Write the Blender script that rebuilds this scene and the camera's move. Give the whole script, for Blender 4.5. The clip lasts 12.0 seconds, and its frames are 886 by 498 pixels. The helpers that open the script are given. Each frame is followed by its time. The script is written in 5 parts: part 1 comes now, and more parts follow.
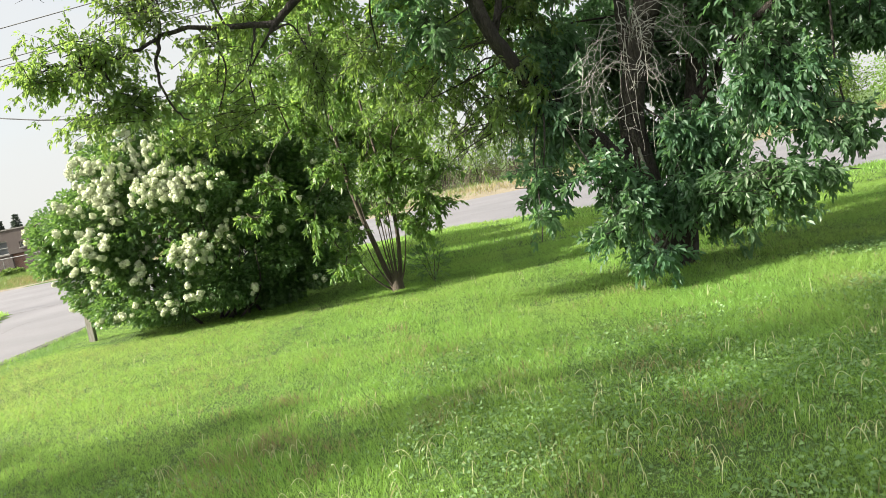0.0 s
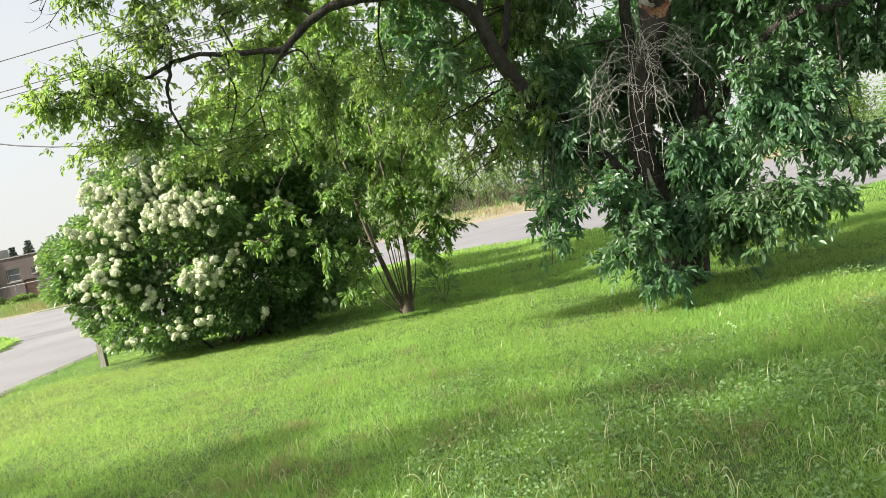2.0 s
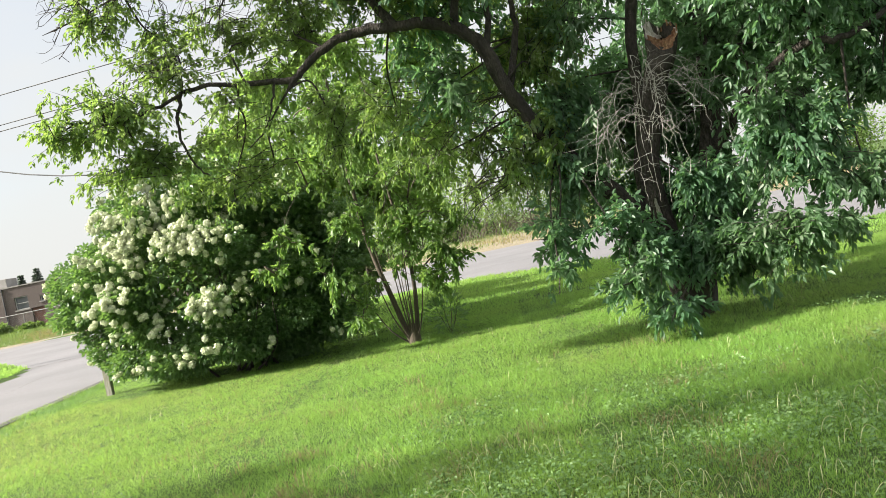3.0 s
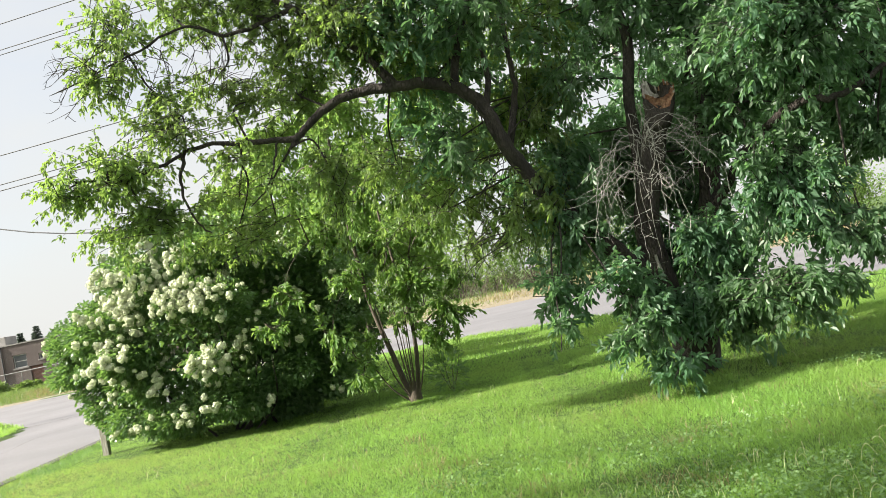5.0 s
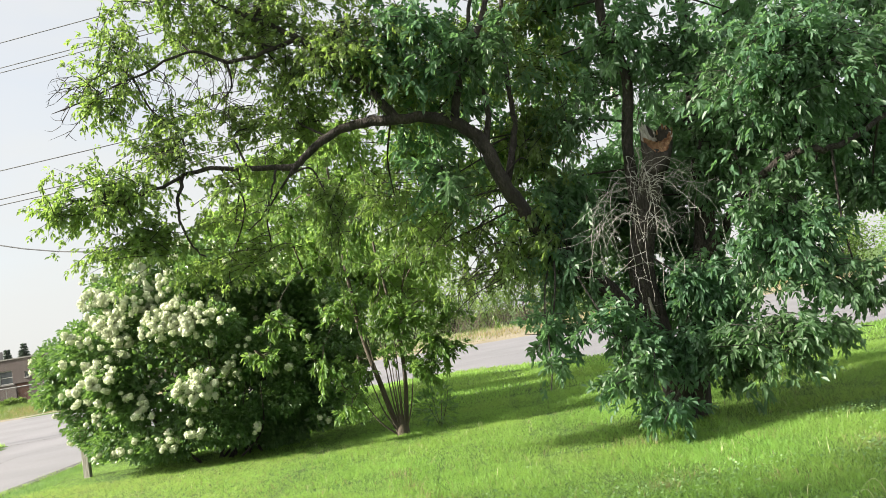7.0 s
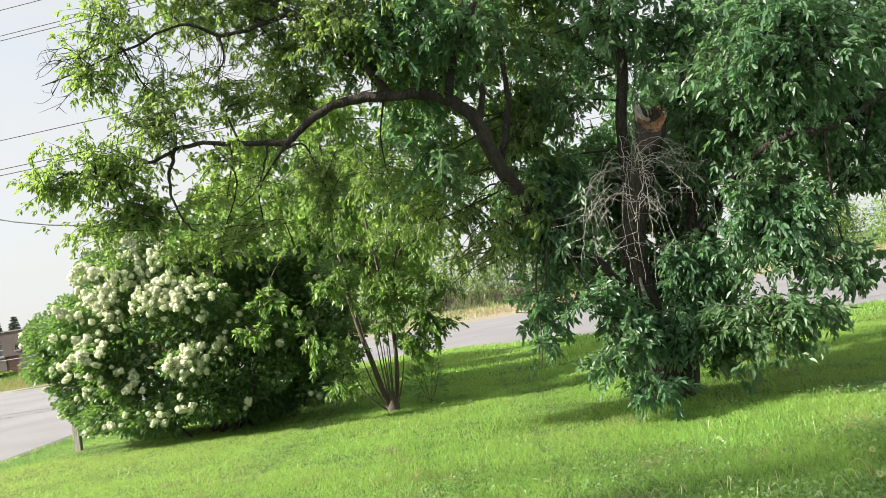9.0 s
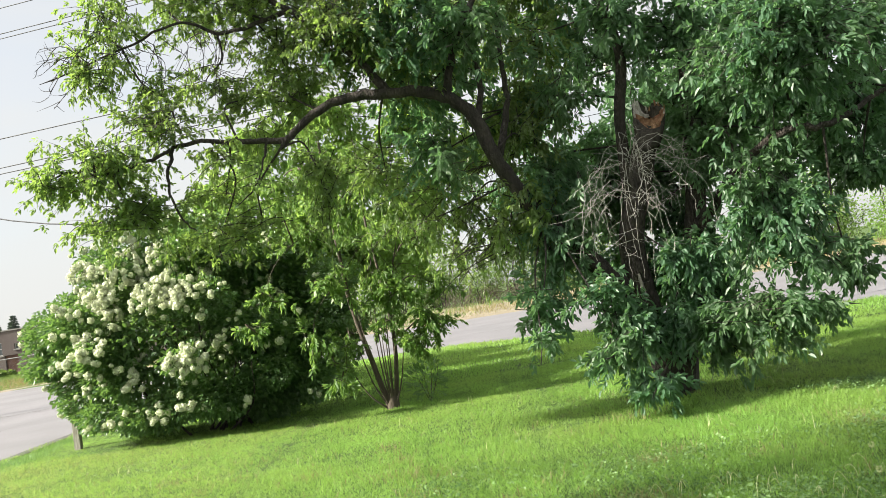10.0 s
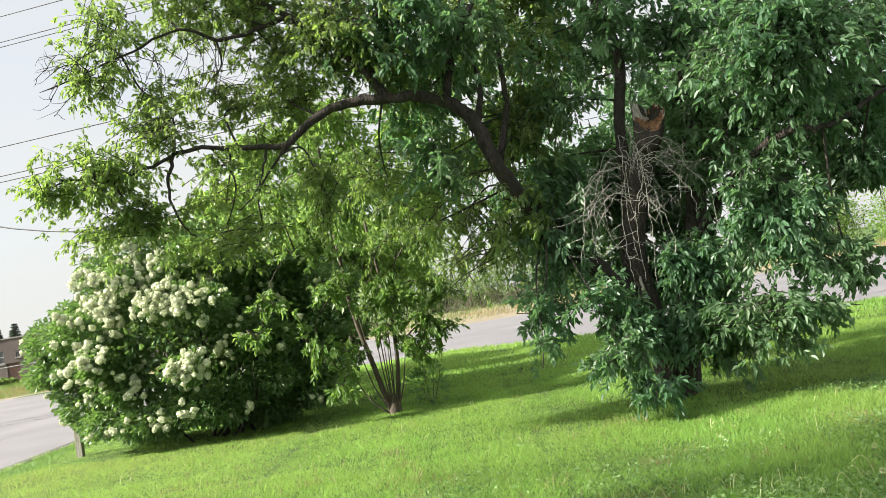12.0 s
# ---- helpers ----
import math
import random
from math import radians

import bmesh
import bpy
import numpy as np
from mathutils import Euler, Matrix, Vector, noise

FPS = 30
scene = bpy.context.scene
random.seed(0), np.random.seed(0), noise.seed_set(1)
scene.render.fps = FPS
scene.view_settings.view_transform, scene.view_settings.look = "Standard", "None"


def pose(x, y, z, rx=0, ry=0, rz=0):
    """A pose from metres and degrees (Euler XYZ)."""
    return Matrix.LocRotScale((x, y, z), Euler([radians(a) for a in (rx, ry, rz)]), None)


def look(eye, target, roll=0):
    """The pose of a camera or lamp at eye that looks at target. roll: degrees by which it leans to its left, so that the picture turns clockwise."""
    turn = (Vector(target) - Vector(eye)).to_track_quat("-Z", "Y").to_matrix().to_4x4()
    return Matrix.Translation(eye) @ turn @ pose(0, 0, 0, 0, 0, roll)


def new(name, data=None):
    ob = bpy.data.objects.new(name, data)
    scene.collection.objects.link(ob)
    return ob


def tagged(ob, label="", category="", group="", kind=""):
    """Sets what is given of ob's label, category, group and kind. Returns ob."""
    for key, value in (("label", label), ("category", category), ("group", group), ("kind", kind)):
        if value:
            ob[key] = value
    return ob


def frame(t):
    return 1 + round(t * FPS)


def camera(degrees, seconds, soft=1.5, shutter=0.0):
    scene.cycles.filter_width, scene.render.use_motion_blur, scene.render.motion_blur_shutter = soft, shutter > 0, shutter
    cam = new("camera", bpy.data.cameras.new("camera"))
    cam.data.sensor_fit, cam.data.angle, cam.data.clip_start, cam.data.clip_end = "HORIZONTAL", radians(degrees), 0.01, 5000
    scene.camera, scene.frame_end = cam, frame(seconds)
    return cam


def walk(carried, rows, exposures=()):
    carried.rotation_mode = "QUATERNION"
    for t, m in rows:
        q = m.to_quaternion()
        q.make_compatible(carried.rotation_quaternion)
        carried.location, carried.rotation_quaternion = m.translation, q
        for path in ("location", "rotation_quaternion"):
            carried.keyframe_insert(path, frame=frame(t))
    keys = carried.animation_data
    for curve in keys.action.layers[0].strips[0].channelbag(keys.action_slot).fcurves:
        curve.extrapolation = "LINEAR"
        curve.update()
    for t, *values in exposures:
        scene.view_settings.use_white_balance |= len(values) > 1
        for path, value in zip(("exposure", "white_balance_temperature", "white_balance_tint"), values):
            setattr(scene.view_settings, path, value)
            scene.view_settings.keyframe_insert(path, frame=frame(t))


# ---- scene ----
EXPO = 1.40
cam = camera(56.48, 12.0, soft=0.8)
EYE = (0.0, 0.0, 1.60)
PATH = [
    (0, 84.790, 11.293, 0.426),
    (0.5, 84.712, 11.610, 0.527),
    (1, 84.879, 11.857, 0.622),
    (1.5, 85.471, 11.853, 0.809),
    (2, 86.498, 11.779, 1.086),
    (2.5, 87.610, 11.648, 1.363),
    (3, 88.633, 11.642, 1.602),
    (5, 92.589, 11.753, 1.674),
    (5.5, 93.789, 11.481, 1.582),
    (6, 94.612, 10.893, 1.450),
    (6.5, 94.971, 10.120, 1.279),
    (7, 94.840, 9.401, 1.128),
    (9, 93.205, 8.804, 0.529),
    (9.5, 93.037, 8.988, 0.475),
    (10, 93.009, 9.034, 0.474),
    (10.5, 93.082, 9.134, 0.494),
    (11, 93.160, 9.227, 0.503),
    (11.5, 93.259, 9.356, 0.508),
    (12, 93.328, 9.498, 0.556),
]
walk(cam, [(t, pose(*EYE, rx, ry, rz)) for t, rx, ry, rz in PATH],
     exposures=[(0.0, EXPO), (12.0, EXPO)])

# ---------------------------------------------------------------- light
SUN_DIR = Vector((-0.85, -0.14, 0.52)).normalized()      # towards the sun
world = bpy.data.worlds.new("sky")
scene.world = world
world.use_nodes = True
wn, wl = world.node_tree.nodes, world.node_tree.links
wn.clear()
w_out = wn.new("ShaderNodeOutputWorld")
w_bg = wn.new("ShaderNodeBackground")
w_sky = wn.new("ShaderNodeTexSky")
w_sky.sky_type = 'NISHITA'
w_sky.sun_disc = False
w_sky.sun_elevation = math.asin(SUN_DIR.z)
w_sky.sun_rotation = math.atan2(SUN_DIR.x, SUN_DIR.y)
w_sky.dust_density = 2.5
w_sky.air_density = 1.0
w_co = wn.new("ShaderNodeTexCoord")
w_map = wn.new("ShaderNodeMapping")
w_map.inputs["Scale"].default_value = (1.0, 1.0, 2.6)
w_noise = wn.new("ShaderNodeTexNoise")
w_noise.inputs["Scale"].default_value = 2.2
w_noise.inputs["Detail"].default_value = 7.0
w_noise.inputs["Roughness"].default_value = 0.55
w_ramp = wn.new("ShaderNodeValToRGB")
w_ramp.color_ramp.elements[0].position = 0.36
w_ramp.color_ramp.elements[0].color = (0.76, 0.76, 0.76, 1)
w_ramp.color_ramp.elements[1].position = 0.62
w_ramp.color_ramp.elements[1].color = (0.97, 0.97, 0.97, 1)
w_mix = wn.new("ShaderNodeMix")
w_mix.data_type = 'RGBA'
wl.new(w_co.outputs["Generated"], w_map.inputs["Vector"])
wl.new(w_map.outputs["Vector"], w_noise.inputs["Vector"])
wl.new(w_noise.outputs["Fac"], w_ramp.inputs["Fac"])
wl.new(w_ramp.outputs["Color"], w_mix.inputs["Factor"])
wl.new(w_sky.outputs["Color"], w_mix.inputs["A"])
# thin cloud, brighter round the veiled sun
w_dir = wn.new("ShaderNodeVectorMath")
w_dir.operation = 'DOT_PRODUCT'
w_dir.inputs[1].default_value = tuple(SUN_DIR)
w_glow = wn.new("ShaderNodeMapRange")
w_glow.interpolation_type = 'SMOOTHSTEP'
w_glow.inputs["From Min"].default_value = 0.58
w_glow.inputs["From Max"].default_value = 1.0
w_cloud = wn.new("ShaderNodeMix")
w_cloud.data_type = 'RGBA'
w_cloud.inputs["A"].default_value = (3.30, 3.32, 3.26, 1)
w_cloud.inputs["B"].default_value = (20.0, 19.0, 17.4, 1)
wl.new(w_co.outputs["Generated"], w_dir.inputs[0])
wl.new(w_dir.outputs["Value"], w_glow.inputs["Value"])
wl.new(w_glow.outputs["Result"], w_cloud.inputs["Factor"])
wl.new(w_cloud.outputs["Result"], w_mix.inputs["B"])
wl.new(w_mix.outputs["Result"], w_bg.inputs["Color"])
w_bg.inputs["Strength"].default_value = 0.10
wl.new(w_bg.outputs["Background"], w_out.inputs["Surface"])

sun_data = bpy.data.lights.new("sun", 'SUN')
sun_data.energy = 5.0
sun_data.angle = radians(1.3)
sun_data.color = (1.0, 0.93, 0.80)
sun = new("sun", sun_data)
sun.matrix_world = look(SUN_DIR * 60, (0, 0, 0))

RNG = np.random.default_rng(11)


# ---------------------------------------------------------------- materials
def material(name):
    m = bpy.data.materials.new(name)
    m.use_nodes = True
    m.node_tree.nodes.clear()
    return m, m.node_tree.nodes, m.node_tree.links


def mix_rgb(n, l, fac, a, b):
    x = n.new("ShaderNodeMix")
    x.data_type = 'RGBA'
    for socket, v in (("Factor", fac), ("A", a), ("B", b)):
        if isinstance(v, (int, float)):
            x.inputs[socket].default_value = v
        elif isinstance(v, tuple):
            x.inputs[socket].default_value = (*v, 1)
        else:
            l.new(v, x.inputs[socket])
    return x.outputs["Result"]


def noise_fac(n, l, scale, detail=4.0, lo=0.35, hi=0.65, rough=0.55, stretch=None):
    co = n.new("ShaderNodeTexCoord")
    tex = n.new("ShaderNodeTexNoise")
    tex.inputs["Scale"].default_value = scale
    tex.inputs["Detail"].default_value = detail
    tex.inputs["Roughness"].default_value = rough
    if stretch:
        mp = n.new("ShaderNodeMapping")
        mp.inputs["Scale"].default_value = stretch
        l.new(co.outputs["Object"], mp.inputs["Vector"])
        l.new(mp.outputs["Vector"], tex.inputs["Vector"])
    else:
        l.new(co.outputs["Object"], tex.inputs["Vector"])
    mr = n.new("ShaderNodeMapRange")
    mr.inputs["From Min"].default_value = lo
    mr.inputs["From Max"].default_value = hi
    l.new(tex.outputs["Fac"], mr.inputs["Value"])
    return mr.outputs["Result"]


def finish(m, n, l, shader):
    out = n.new("ShaderNodeOutputMaterial")
    l.new(shader, out.inputs["Surface"])
    return m


def surface(name, a, b, scale=4.0, fine=60.0, c=None, rough=0.85, bump=0.3, bump_d=0.01, stretch=None, metal=0.0):
    """Two colours mixed by a coarse noise, a third by a fine one, and a fine relief."""
    m, n, l = material(name)
    col = mix_rgb(n, l, noise_fac(n, l, scale, stretch=stretch), a, b)
    fine_fac = noise_fac(n, l, fine, 3.0, stretch=stretch)
    if c:
        half = n.new("ShaderNodeMath")
        half.operation = 'MULTIPLY'
        half.inputs[1].default_value = 0.6
        l.new(fine_fac, half.inputs[0])
        col = mix_rgb(n, l, half.outputs[0], col, c)
    p = n.new("ShaderNodeBsdfPrincipled")
    l.new(col, p.inputs["Base Color"])
    p.inputs["Roughness"].default_value = rough
    p.inputs["Metallic"].default_value = metal
    bp = n.new("ShaderNodeBump")
    bp.inputs["Strength"].default_value = bump
    bp.inputs["Distance"].default_value = bump_d
    l.new(fine_fac, bp.inputs["Height"])
    l.new(bp.outputs["Normal"], p.inputs["Normal"])
    return finish(m, n, l, p.outputs["BSDF"])


def foliage(name, dark, light, glow, through_light=0.4, rough=0.42, spec=0.5, dry=None, olive=None):
    """Leaf: varied from leaf to leaf, glossy on top, letting light through."""
    m, n, l = material(name)
    geo = n.new("ShaderNodeNewGeometry")
    col = mix_rgb(n, l, geo.outputs["Random Per Island"], dark, light)
    patch = noise_fac(n, l, 1.3, 3.0)
    half = n.new("ShaderNodeMath")
    half.operation = 'MULTIPLY'
    half.inputs[1].default_value = 0.6
    l.new(patch, half.inputs[0])
    col2 = mix_rgb(n, l, half.outputs[0], col, light)
    if olive:
        aged = n.new("ShaderNodeMath")
        aged.operation = 'MULTIPLY'
        aged.inputs[1].default_value = 0.55
        l.new(noise_fac(n, l, 0.9, 3.0, 0.42, 0.66), aged.inputs[0])
        col2 = mix_rgb(n, l, aged.outputs[0], col2, olive)
    if dry:
        worn = n.new("ShaderNodeMath")
        worn.operation = 'MULTIPLY'
        worn.inputs[1].default_value = 0.6
        l.new(noise_fac(n, l, 0.33, 4.0, 0.45, 0.70), worn.inputs[0])
        col2 = mix_rgb(n, l, worn.outputs[0], col2, dry)
    p = n.new("ShaderNodeBsdfPrincipled")
    l.new(col2, p.inputs["Base Color"])
    p.inputs["Roughness"].default_value = rough
    p.inputs["Specular IOR Level"].default_value = spec
    tr = n.new("ShaderNodeBsdfTranslucent")
    tr.inputs["Color"].default_value = (*glow, 1)
    ms = n.new("ShaderNodeMixShader")
    ms.inputs["Fac"].default_value = through_light
    l.new(p.outputs["BSDF"], ms.inputs[1])
    l.new(tr.outputs["BSDF"], ms.inputs[2])
    return finish(m, n, l, ms.outputs["Shader"])


M_LEAF = foliage("tree_leaf", (0.047, 0.114, 0.062), (0.100, 0.192, 0.112), (0.20, 0.40, 0.13), 0.42, 0.44, 0.5, olive=(0.110, 0.140, 0.060))
M_LEAF_SMALL = foliage("small_tree_leaf", (0.046, 0.100, 0.034), (0.118, 0.188, 0.070), (0.36, 0.54, 0.10), 0.44, 0.38, 0.6, olive=(0.118, 0.128, 0.066))
M_LEAF_SAP = foliage("sapling_leaf", (0.075, 0.160, 0.035), (0.150, 0.255, 0.075), (0.36, 0.54, 0.11), 0.50)
M_LEAF_YOUNG = foliage("young_tree_leaf", (0.058, 0.135, 0.030), (0.140, 0.242, 0.068), (0.31, 0.49, 0.10), 0.42)
M_LEAF_BUSH = foliage("bush_leaf", (0.040, 0.102, 0.040), (0.138, 0.232, 0.096), (0.24, 0.42, 0.08), 0.32, 0.36, 0.6)
M_LEAF_FAR = foliage("far_leaf", (0.045, 0.085, 0.025), (0.110, 0.170, 0.045), (0.25, 0.38, 0.08), 0.35)
# the haze of distance is put into this pale grey-green
M_NEEDLE_HAZED = foliage("hazed_spruce_needle", (0.085, 0.110, 0.092), (0.140, 0.168, 0.140), (0.06, 0.10, 0.04), 0.15)
M_GRASS = foliage("grass_blade", (0.016, 0.062, 0.009), (0.252, 0.455, 0.096), (0.40, 0.64, 0.12), 0.42, 0.5, 0.35, (0.27, 0.31, 0.08))
M_STRAW = foliage("dry_stalk", (0.46, 0.52, 0.24), (0.68, 0.72, 0.42), (0.40, 0.36, 0.18), 0.3, 0.6, 0.3)
M_WEED = foliage("clover_leaf", (0.038, 0.100, 0.024), (0.230, 0.370, 0.140), (0.22, 0.38, 0.10), 0.35, 0.5, 0.4)
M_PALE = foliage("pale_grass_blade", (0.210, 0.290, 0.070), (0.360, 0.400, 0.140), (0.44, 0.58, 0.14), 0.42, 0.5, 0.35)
M_DRY = foliage("dry_grass_blade", (0.20, 0.17, 0.09), (0.33, 0.285, 0.155), (0.30, 0.28, 0.10), 0.3, 0.7, 0.2)
M_PETAL = foliage("petal", (0.52, 0.57, 0.38), (0.70, 0.72, 0.57), (0.56, 0.62, 0.38), 0.28, 0.6, 0.3)
M_BARK = surface("dark_bark", (0.036, 0.030, 0.027), (0.088, 0.073, 0.063), 9, 55, (0.022, 0.018, 0.016), 0.9, 0.9, 0.02, (1, 1, 0.3))
M_BARK_SAP = surface("young_bark", (0.075, 0.060, 0.045), (0.13, 0.105, 0.08), 12, 70, (0.055, 0.045, 0.035), 0.85, 0.5, 0.008, (1, 1, 0.3))
M_DEAD = surface("dead_twig", (0.33, 0.32, 0.295), (0.50, 0.485, 0.45), 20, 90, (0.22, 0.20, 0.185), 0.85, 0.3, 0.004)
M_BREAK = surface("torn_wood", (0.20, 0.085, 0.04), (0.48, 0.31, 0.18), 9, 60, (0.16, 0.06, 0.03), 0.9, 0.9, 0.02, (1, 1, 0.25))
M_ROT = surface("rotten_wood", (0.035, 0.014, 0.010), (0.09, 0.035, 0.022), 14, 70, (0.02, 0.01, 0.008), 0.95, 0.8, 0.01)
M_PALE_WOOD = surface("bare_grey_wood", (0.30, 0.28, 0.26), (0.62, 0.59, 0.55), 16, 60, (0.22, 0.18, 0.15), 0.85, 0.7, 0.01, (1, 1, 0.25))
M_SOIL = surface("lawn_ground", (0.034, 0.086, 0.011), (0.074, 0.132, 0.020), 1.2, 35, (0.050, 0.080, 0.014), 0.95, 0.8, 0.03)
M_ROAD = surface("old_asphalt", (0.130, 0.131, 0.147), (0.174, 0.172, 0.190), 0.35, 18, (0.14, 0.133, 0.135), 0.9, 0.3, 0.006)
M_CRACK = surface("asphalt_crack", (0.05, 0.05, 0.05), (0.09, 0.085, 0.08), 3, 40, None, 0.95, 0.4, 0.01)
M_KERB = surface("kerb_concrete", (0.055, 0.052, 0.048), (0.10, 0.095, 0.085), 3, 45, (0.04, 0.04, 0.036), 0.9, 0.6, 0.01)
M_VERGE = surface("dry_verge", (0.20, 0.165, 0.12), (0.29, 0.24, 0.18), 0.5, 14, (0.14, 0.14, 0.07), 0.95, 0.8, 0.03)
M_POST = surface("weathered_post", (0.34, 0.32, 0.28), (0.48, 0.45, 0.41), 8, 70, (0.17, 0.145, 0.12), 0.9, 0.6, 0.006, (1, 1, 0.15))
M_WIRE = surface("wire_black", (0.03, 0.03, 0.035), (0.06, 0.06, 0.065), 2, 20, None, 0.6, 0.1, 0.001)
M_COPING = surface("grey_coping", (0.20, 0.19, 0.18), (0.28, 0.27, 0.26), 1, 20, None, 0.7, 0.2, 0.01)
M_WHITE = surface("dull_white_paint", (0.34, 0.34, 0.33), (0.44, 0.44, 0.43), 2, 30, None, 0.6, 0.2, 0.004)
M_STEEL = surface("galvanised_steel", (0.20, 0.20, 0.20), (0.30, 0.30, 0.29), 3, 40, None, 0.5, 0.2, 0.002, None, 0.7)
M_DOOR = surface("brown_door", (0.10, 0.045, 0.035), (0.15, 0.07, 0.05), 2, 30, None, 0.6, 0.2, 0.004)


def brick_material():
    m, n, l = material("brick_wall")
    co = n.new("ShaderNodeTexCoord")
    mp = n.new("ShaderNodeMapping")
    mp.inputs["Rotation"].default_value = (radians(90), 0, 0)
    l.new(co.outputs["Object"], mp.inputs["Vector"])
    br = n.new("ShaderNodeTexBrick")
    br.inputs["Scale"].default_value = 1.0
    br.inputs["Brick Width"].default_value = 0.22
    br.inputs["Row Height"].default_value = 0.075
    br.inputs["Mortar Size"].default_value = 0.008
    br.inputs["Color1"].default_value = (0.108, 0.082, 0.078, 1)
    br.inputs["Color2"].default_value = (0.088, 0.068, 0.066, 1)
    br.inputs["Mortar"].default_value = (0.18, 0.165, 0.155, 1)
    l.new(mp.outputs["Vector"], br.inputs["Vector"])
    col = mix_rgb(n, l, noise_fac(n, l, 0.6), br.outputs["Color"], (0.100, 0.080, 0.078))
    p = n.new("ShaderNodeBsdfPrincipled")
    l.new(col, p.inputs["Base Color"])
    p.inputs["Roughness"].default_value = 0.9
    bp = n.new("ShaderNodeBump")
    bp.inputs["Strength"].default_value = 0.4
    l.new(br.outputs["Fac"], bp.inputs["Height"])
    l.new(bp.outputs["Normal"], p.inputs["Normal"])
    return finish(m, n, l, p.outputs["BSDF"])


def glass_material():
    m, n, l = material("window_glass")
    p = n.new("ShaderNodeBsdfPrincipled")
    col = mix_rgb(n, l, noise_fac(n, l, 0.8), (0.05, 0.06, 0.065), (0.10, 0.11, 0.12))
    l.new(col, p.inputs["Base Color"])
    p.inputs["Roughness"].default_value = 0.08
    return finish(m, n, l, p.outputs["BSDF"])


M_BRICK = brick_material()
M_GLASS = glass_material()


# ---------------------------------------------------------------- mesh tools
def mesh_from(name, verts, faces, mat, smooth=False):
    verts = np.asarray(verts, dtype=np.float32)
    faces = np.asarray(faces, dtype=np.int32)
    k = faces.shape[1]
    me = bpy.data.meshes.new(name)
    me.vertices.add(len(verts))
    me.vertices.foreach_set("co", verts.ravel())
    me.loops.add(faces.size)
    me.loops.foreach_set("vertex_index", faces.ravel())
    me.polygons.add(len(faces))
    me.polygons.foreach_set("loop_start", np.arange(0, faces.size, k, dtype=np.int32))
    me.polygons.foreach_set("loop_total", np.full(len(faces), k, dtype=np.int32))
    me.polygons.foreach_set("use_smooth", np.full(len(faces), smooth, dtype=bool))
    me.update(calc_edges=True)
    me.validate()
    me.materials.append(mat)
    return me


def part(name, shape, mat, parent, label="", smooth=False):
    """One mesh object under a thing; shape: (verts, faces) or a bmesh."""
    if isinstance(shape, bmesh.types.BMesh):
        me = bpy.data.meshes.new(name)
        shape.to_mesh(me)
        shape.free()
        me.materials.append(mat)
        if smooth:
            me.polygons.foreach_set("use_smooth", np.ones(len(me.polygons), dtype=bool))
    else:
        verts = np.asarray(shape[0], dtype=np.float64)
        if parent:
            verts = verts - np.array(parent.matrix_basis.translation)
        me = mesh_from(name, verts, shape[1], mat, smooth)
    ob = new(name, me)
    if parent:
        ob.parent = parent
    if label:
        tagged(ob, label)
    return ob


def thing(name, at, label, category, group="", kind=""):
    ob = new(name)
    ob.location = at
    ob.empty_display_size = 0.2
    return tagged(ob, label, category, group, kind)


def unit(v):
    return v / (np.linalg.norm(v, axis=-1, keepdims=True) + 1e-9)


def join(shapes):
    vs, fs, k = [], [], 0
    for v, f in shapes:
        vs.append(np.asarray(v))
        fs.append(np.asarray(f) + k)
        k += len(v)
    return np.concatenate(vs), np.concatenate(fs)


def spline(keys, steps=6):
    """A smooth line through the keys."""
    p = np.array(keys, dtype=float)
    p = np.vstack([2 * p[0] - p[1], p, 2 * p[-1] - p[-2]])
    out = []
    for i in range(1, len(p) - 2):
        for s in np.linspace(0, 1, steps, endpoint=False):
            a, b, c, d = p[i - 1], p[i], p[i + 1], p[i + 2]
            out.append(0.5 * (2 * b + (c - a) * s + (2 * a - 5 * b + 4 * c - d) * s * s + (3 * b - a - 3 * c + d) * s ** 3))
    out.append(p[-2])
    return np.array(out)


def tube(line, r0, r1, sides=8, rough=0.0):
    """A tapered, slightly uneven tube of quads along a line, closed at its end by a narrow ring."""
    line = np.asarray(line, dtype=float)
    n = len(line)
    d = unit(np.gradient(line, axis=0))
    ref = np.tile(np.array([0.31, 0.52, 0.79]), (n, 1))
    a = unit(np.cross(d, ref))
    b = np.cross(d, a)
    r = r0 + (r1 - r0) * np.linspace(0, 1, n) ** 0.8
    r[-1] *= 0.35
    ang = np.linspace(0, 2 * np.pi, sides, endpoint=False)
    rr = r[:, None] * (1 + rough * RNG.uniform(-1, 1, (n, sides)))
    v = line[:, None, :] + rr[:, :, None] * (np.cos(ang)[None, :, None] * a[:, None, :] + np.sin(ang)[None, :, None] * b[:, None, :])
    i = np.arange(n - 1)[:, None] * sides
    j = np.arange(sides)[None, :]
    k = (j + 1) % sides
    f = np.stack([i + j, i + k, i + sides + k, i + sides + j], axis=-1).reshape(-1, 4)
    return v.reshape(-1, 3), f


def box(x0, y0, z0, x1, y1, z1):
    v = np.array([(x, y, z) for z in (z0, z1) for y in (y0, y1) for x in (x0, x1)], dtype=float)
    f = np.array([(0, 2, 3, 1), (4, 5, 7, 6), (0, 1, 5, 4), (2, 6, 7, 3), (0, 4, 6, 2), (1, 3, 7, 5)])
    return v, f


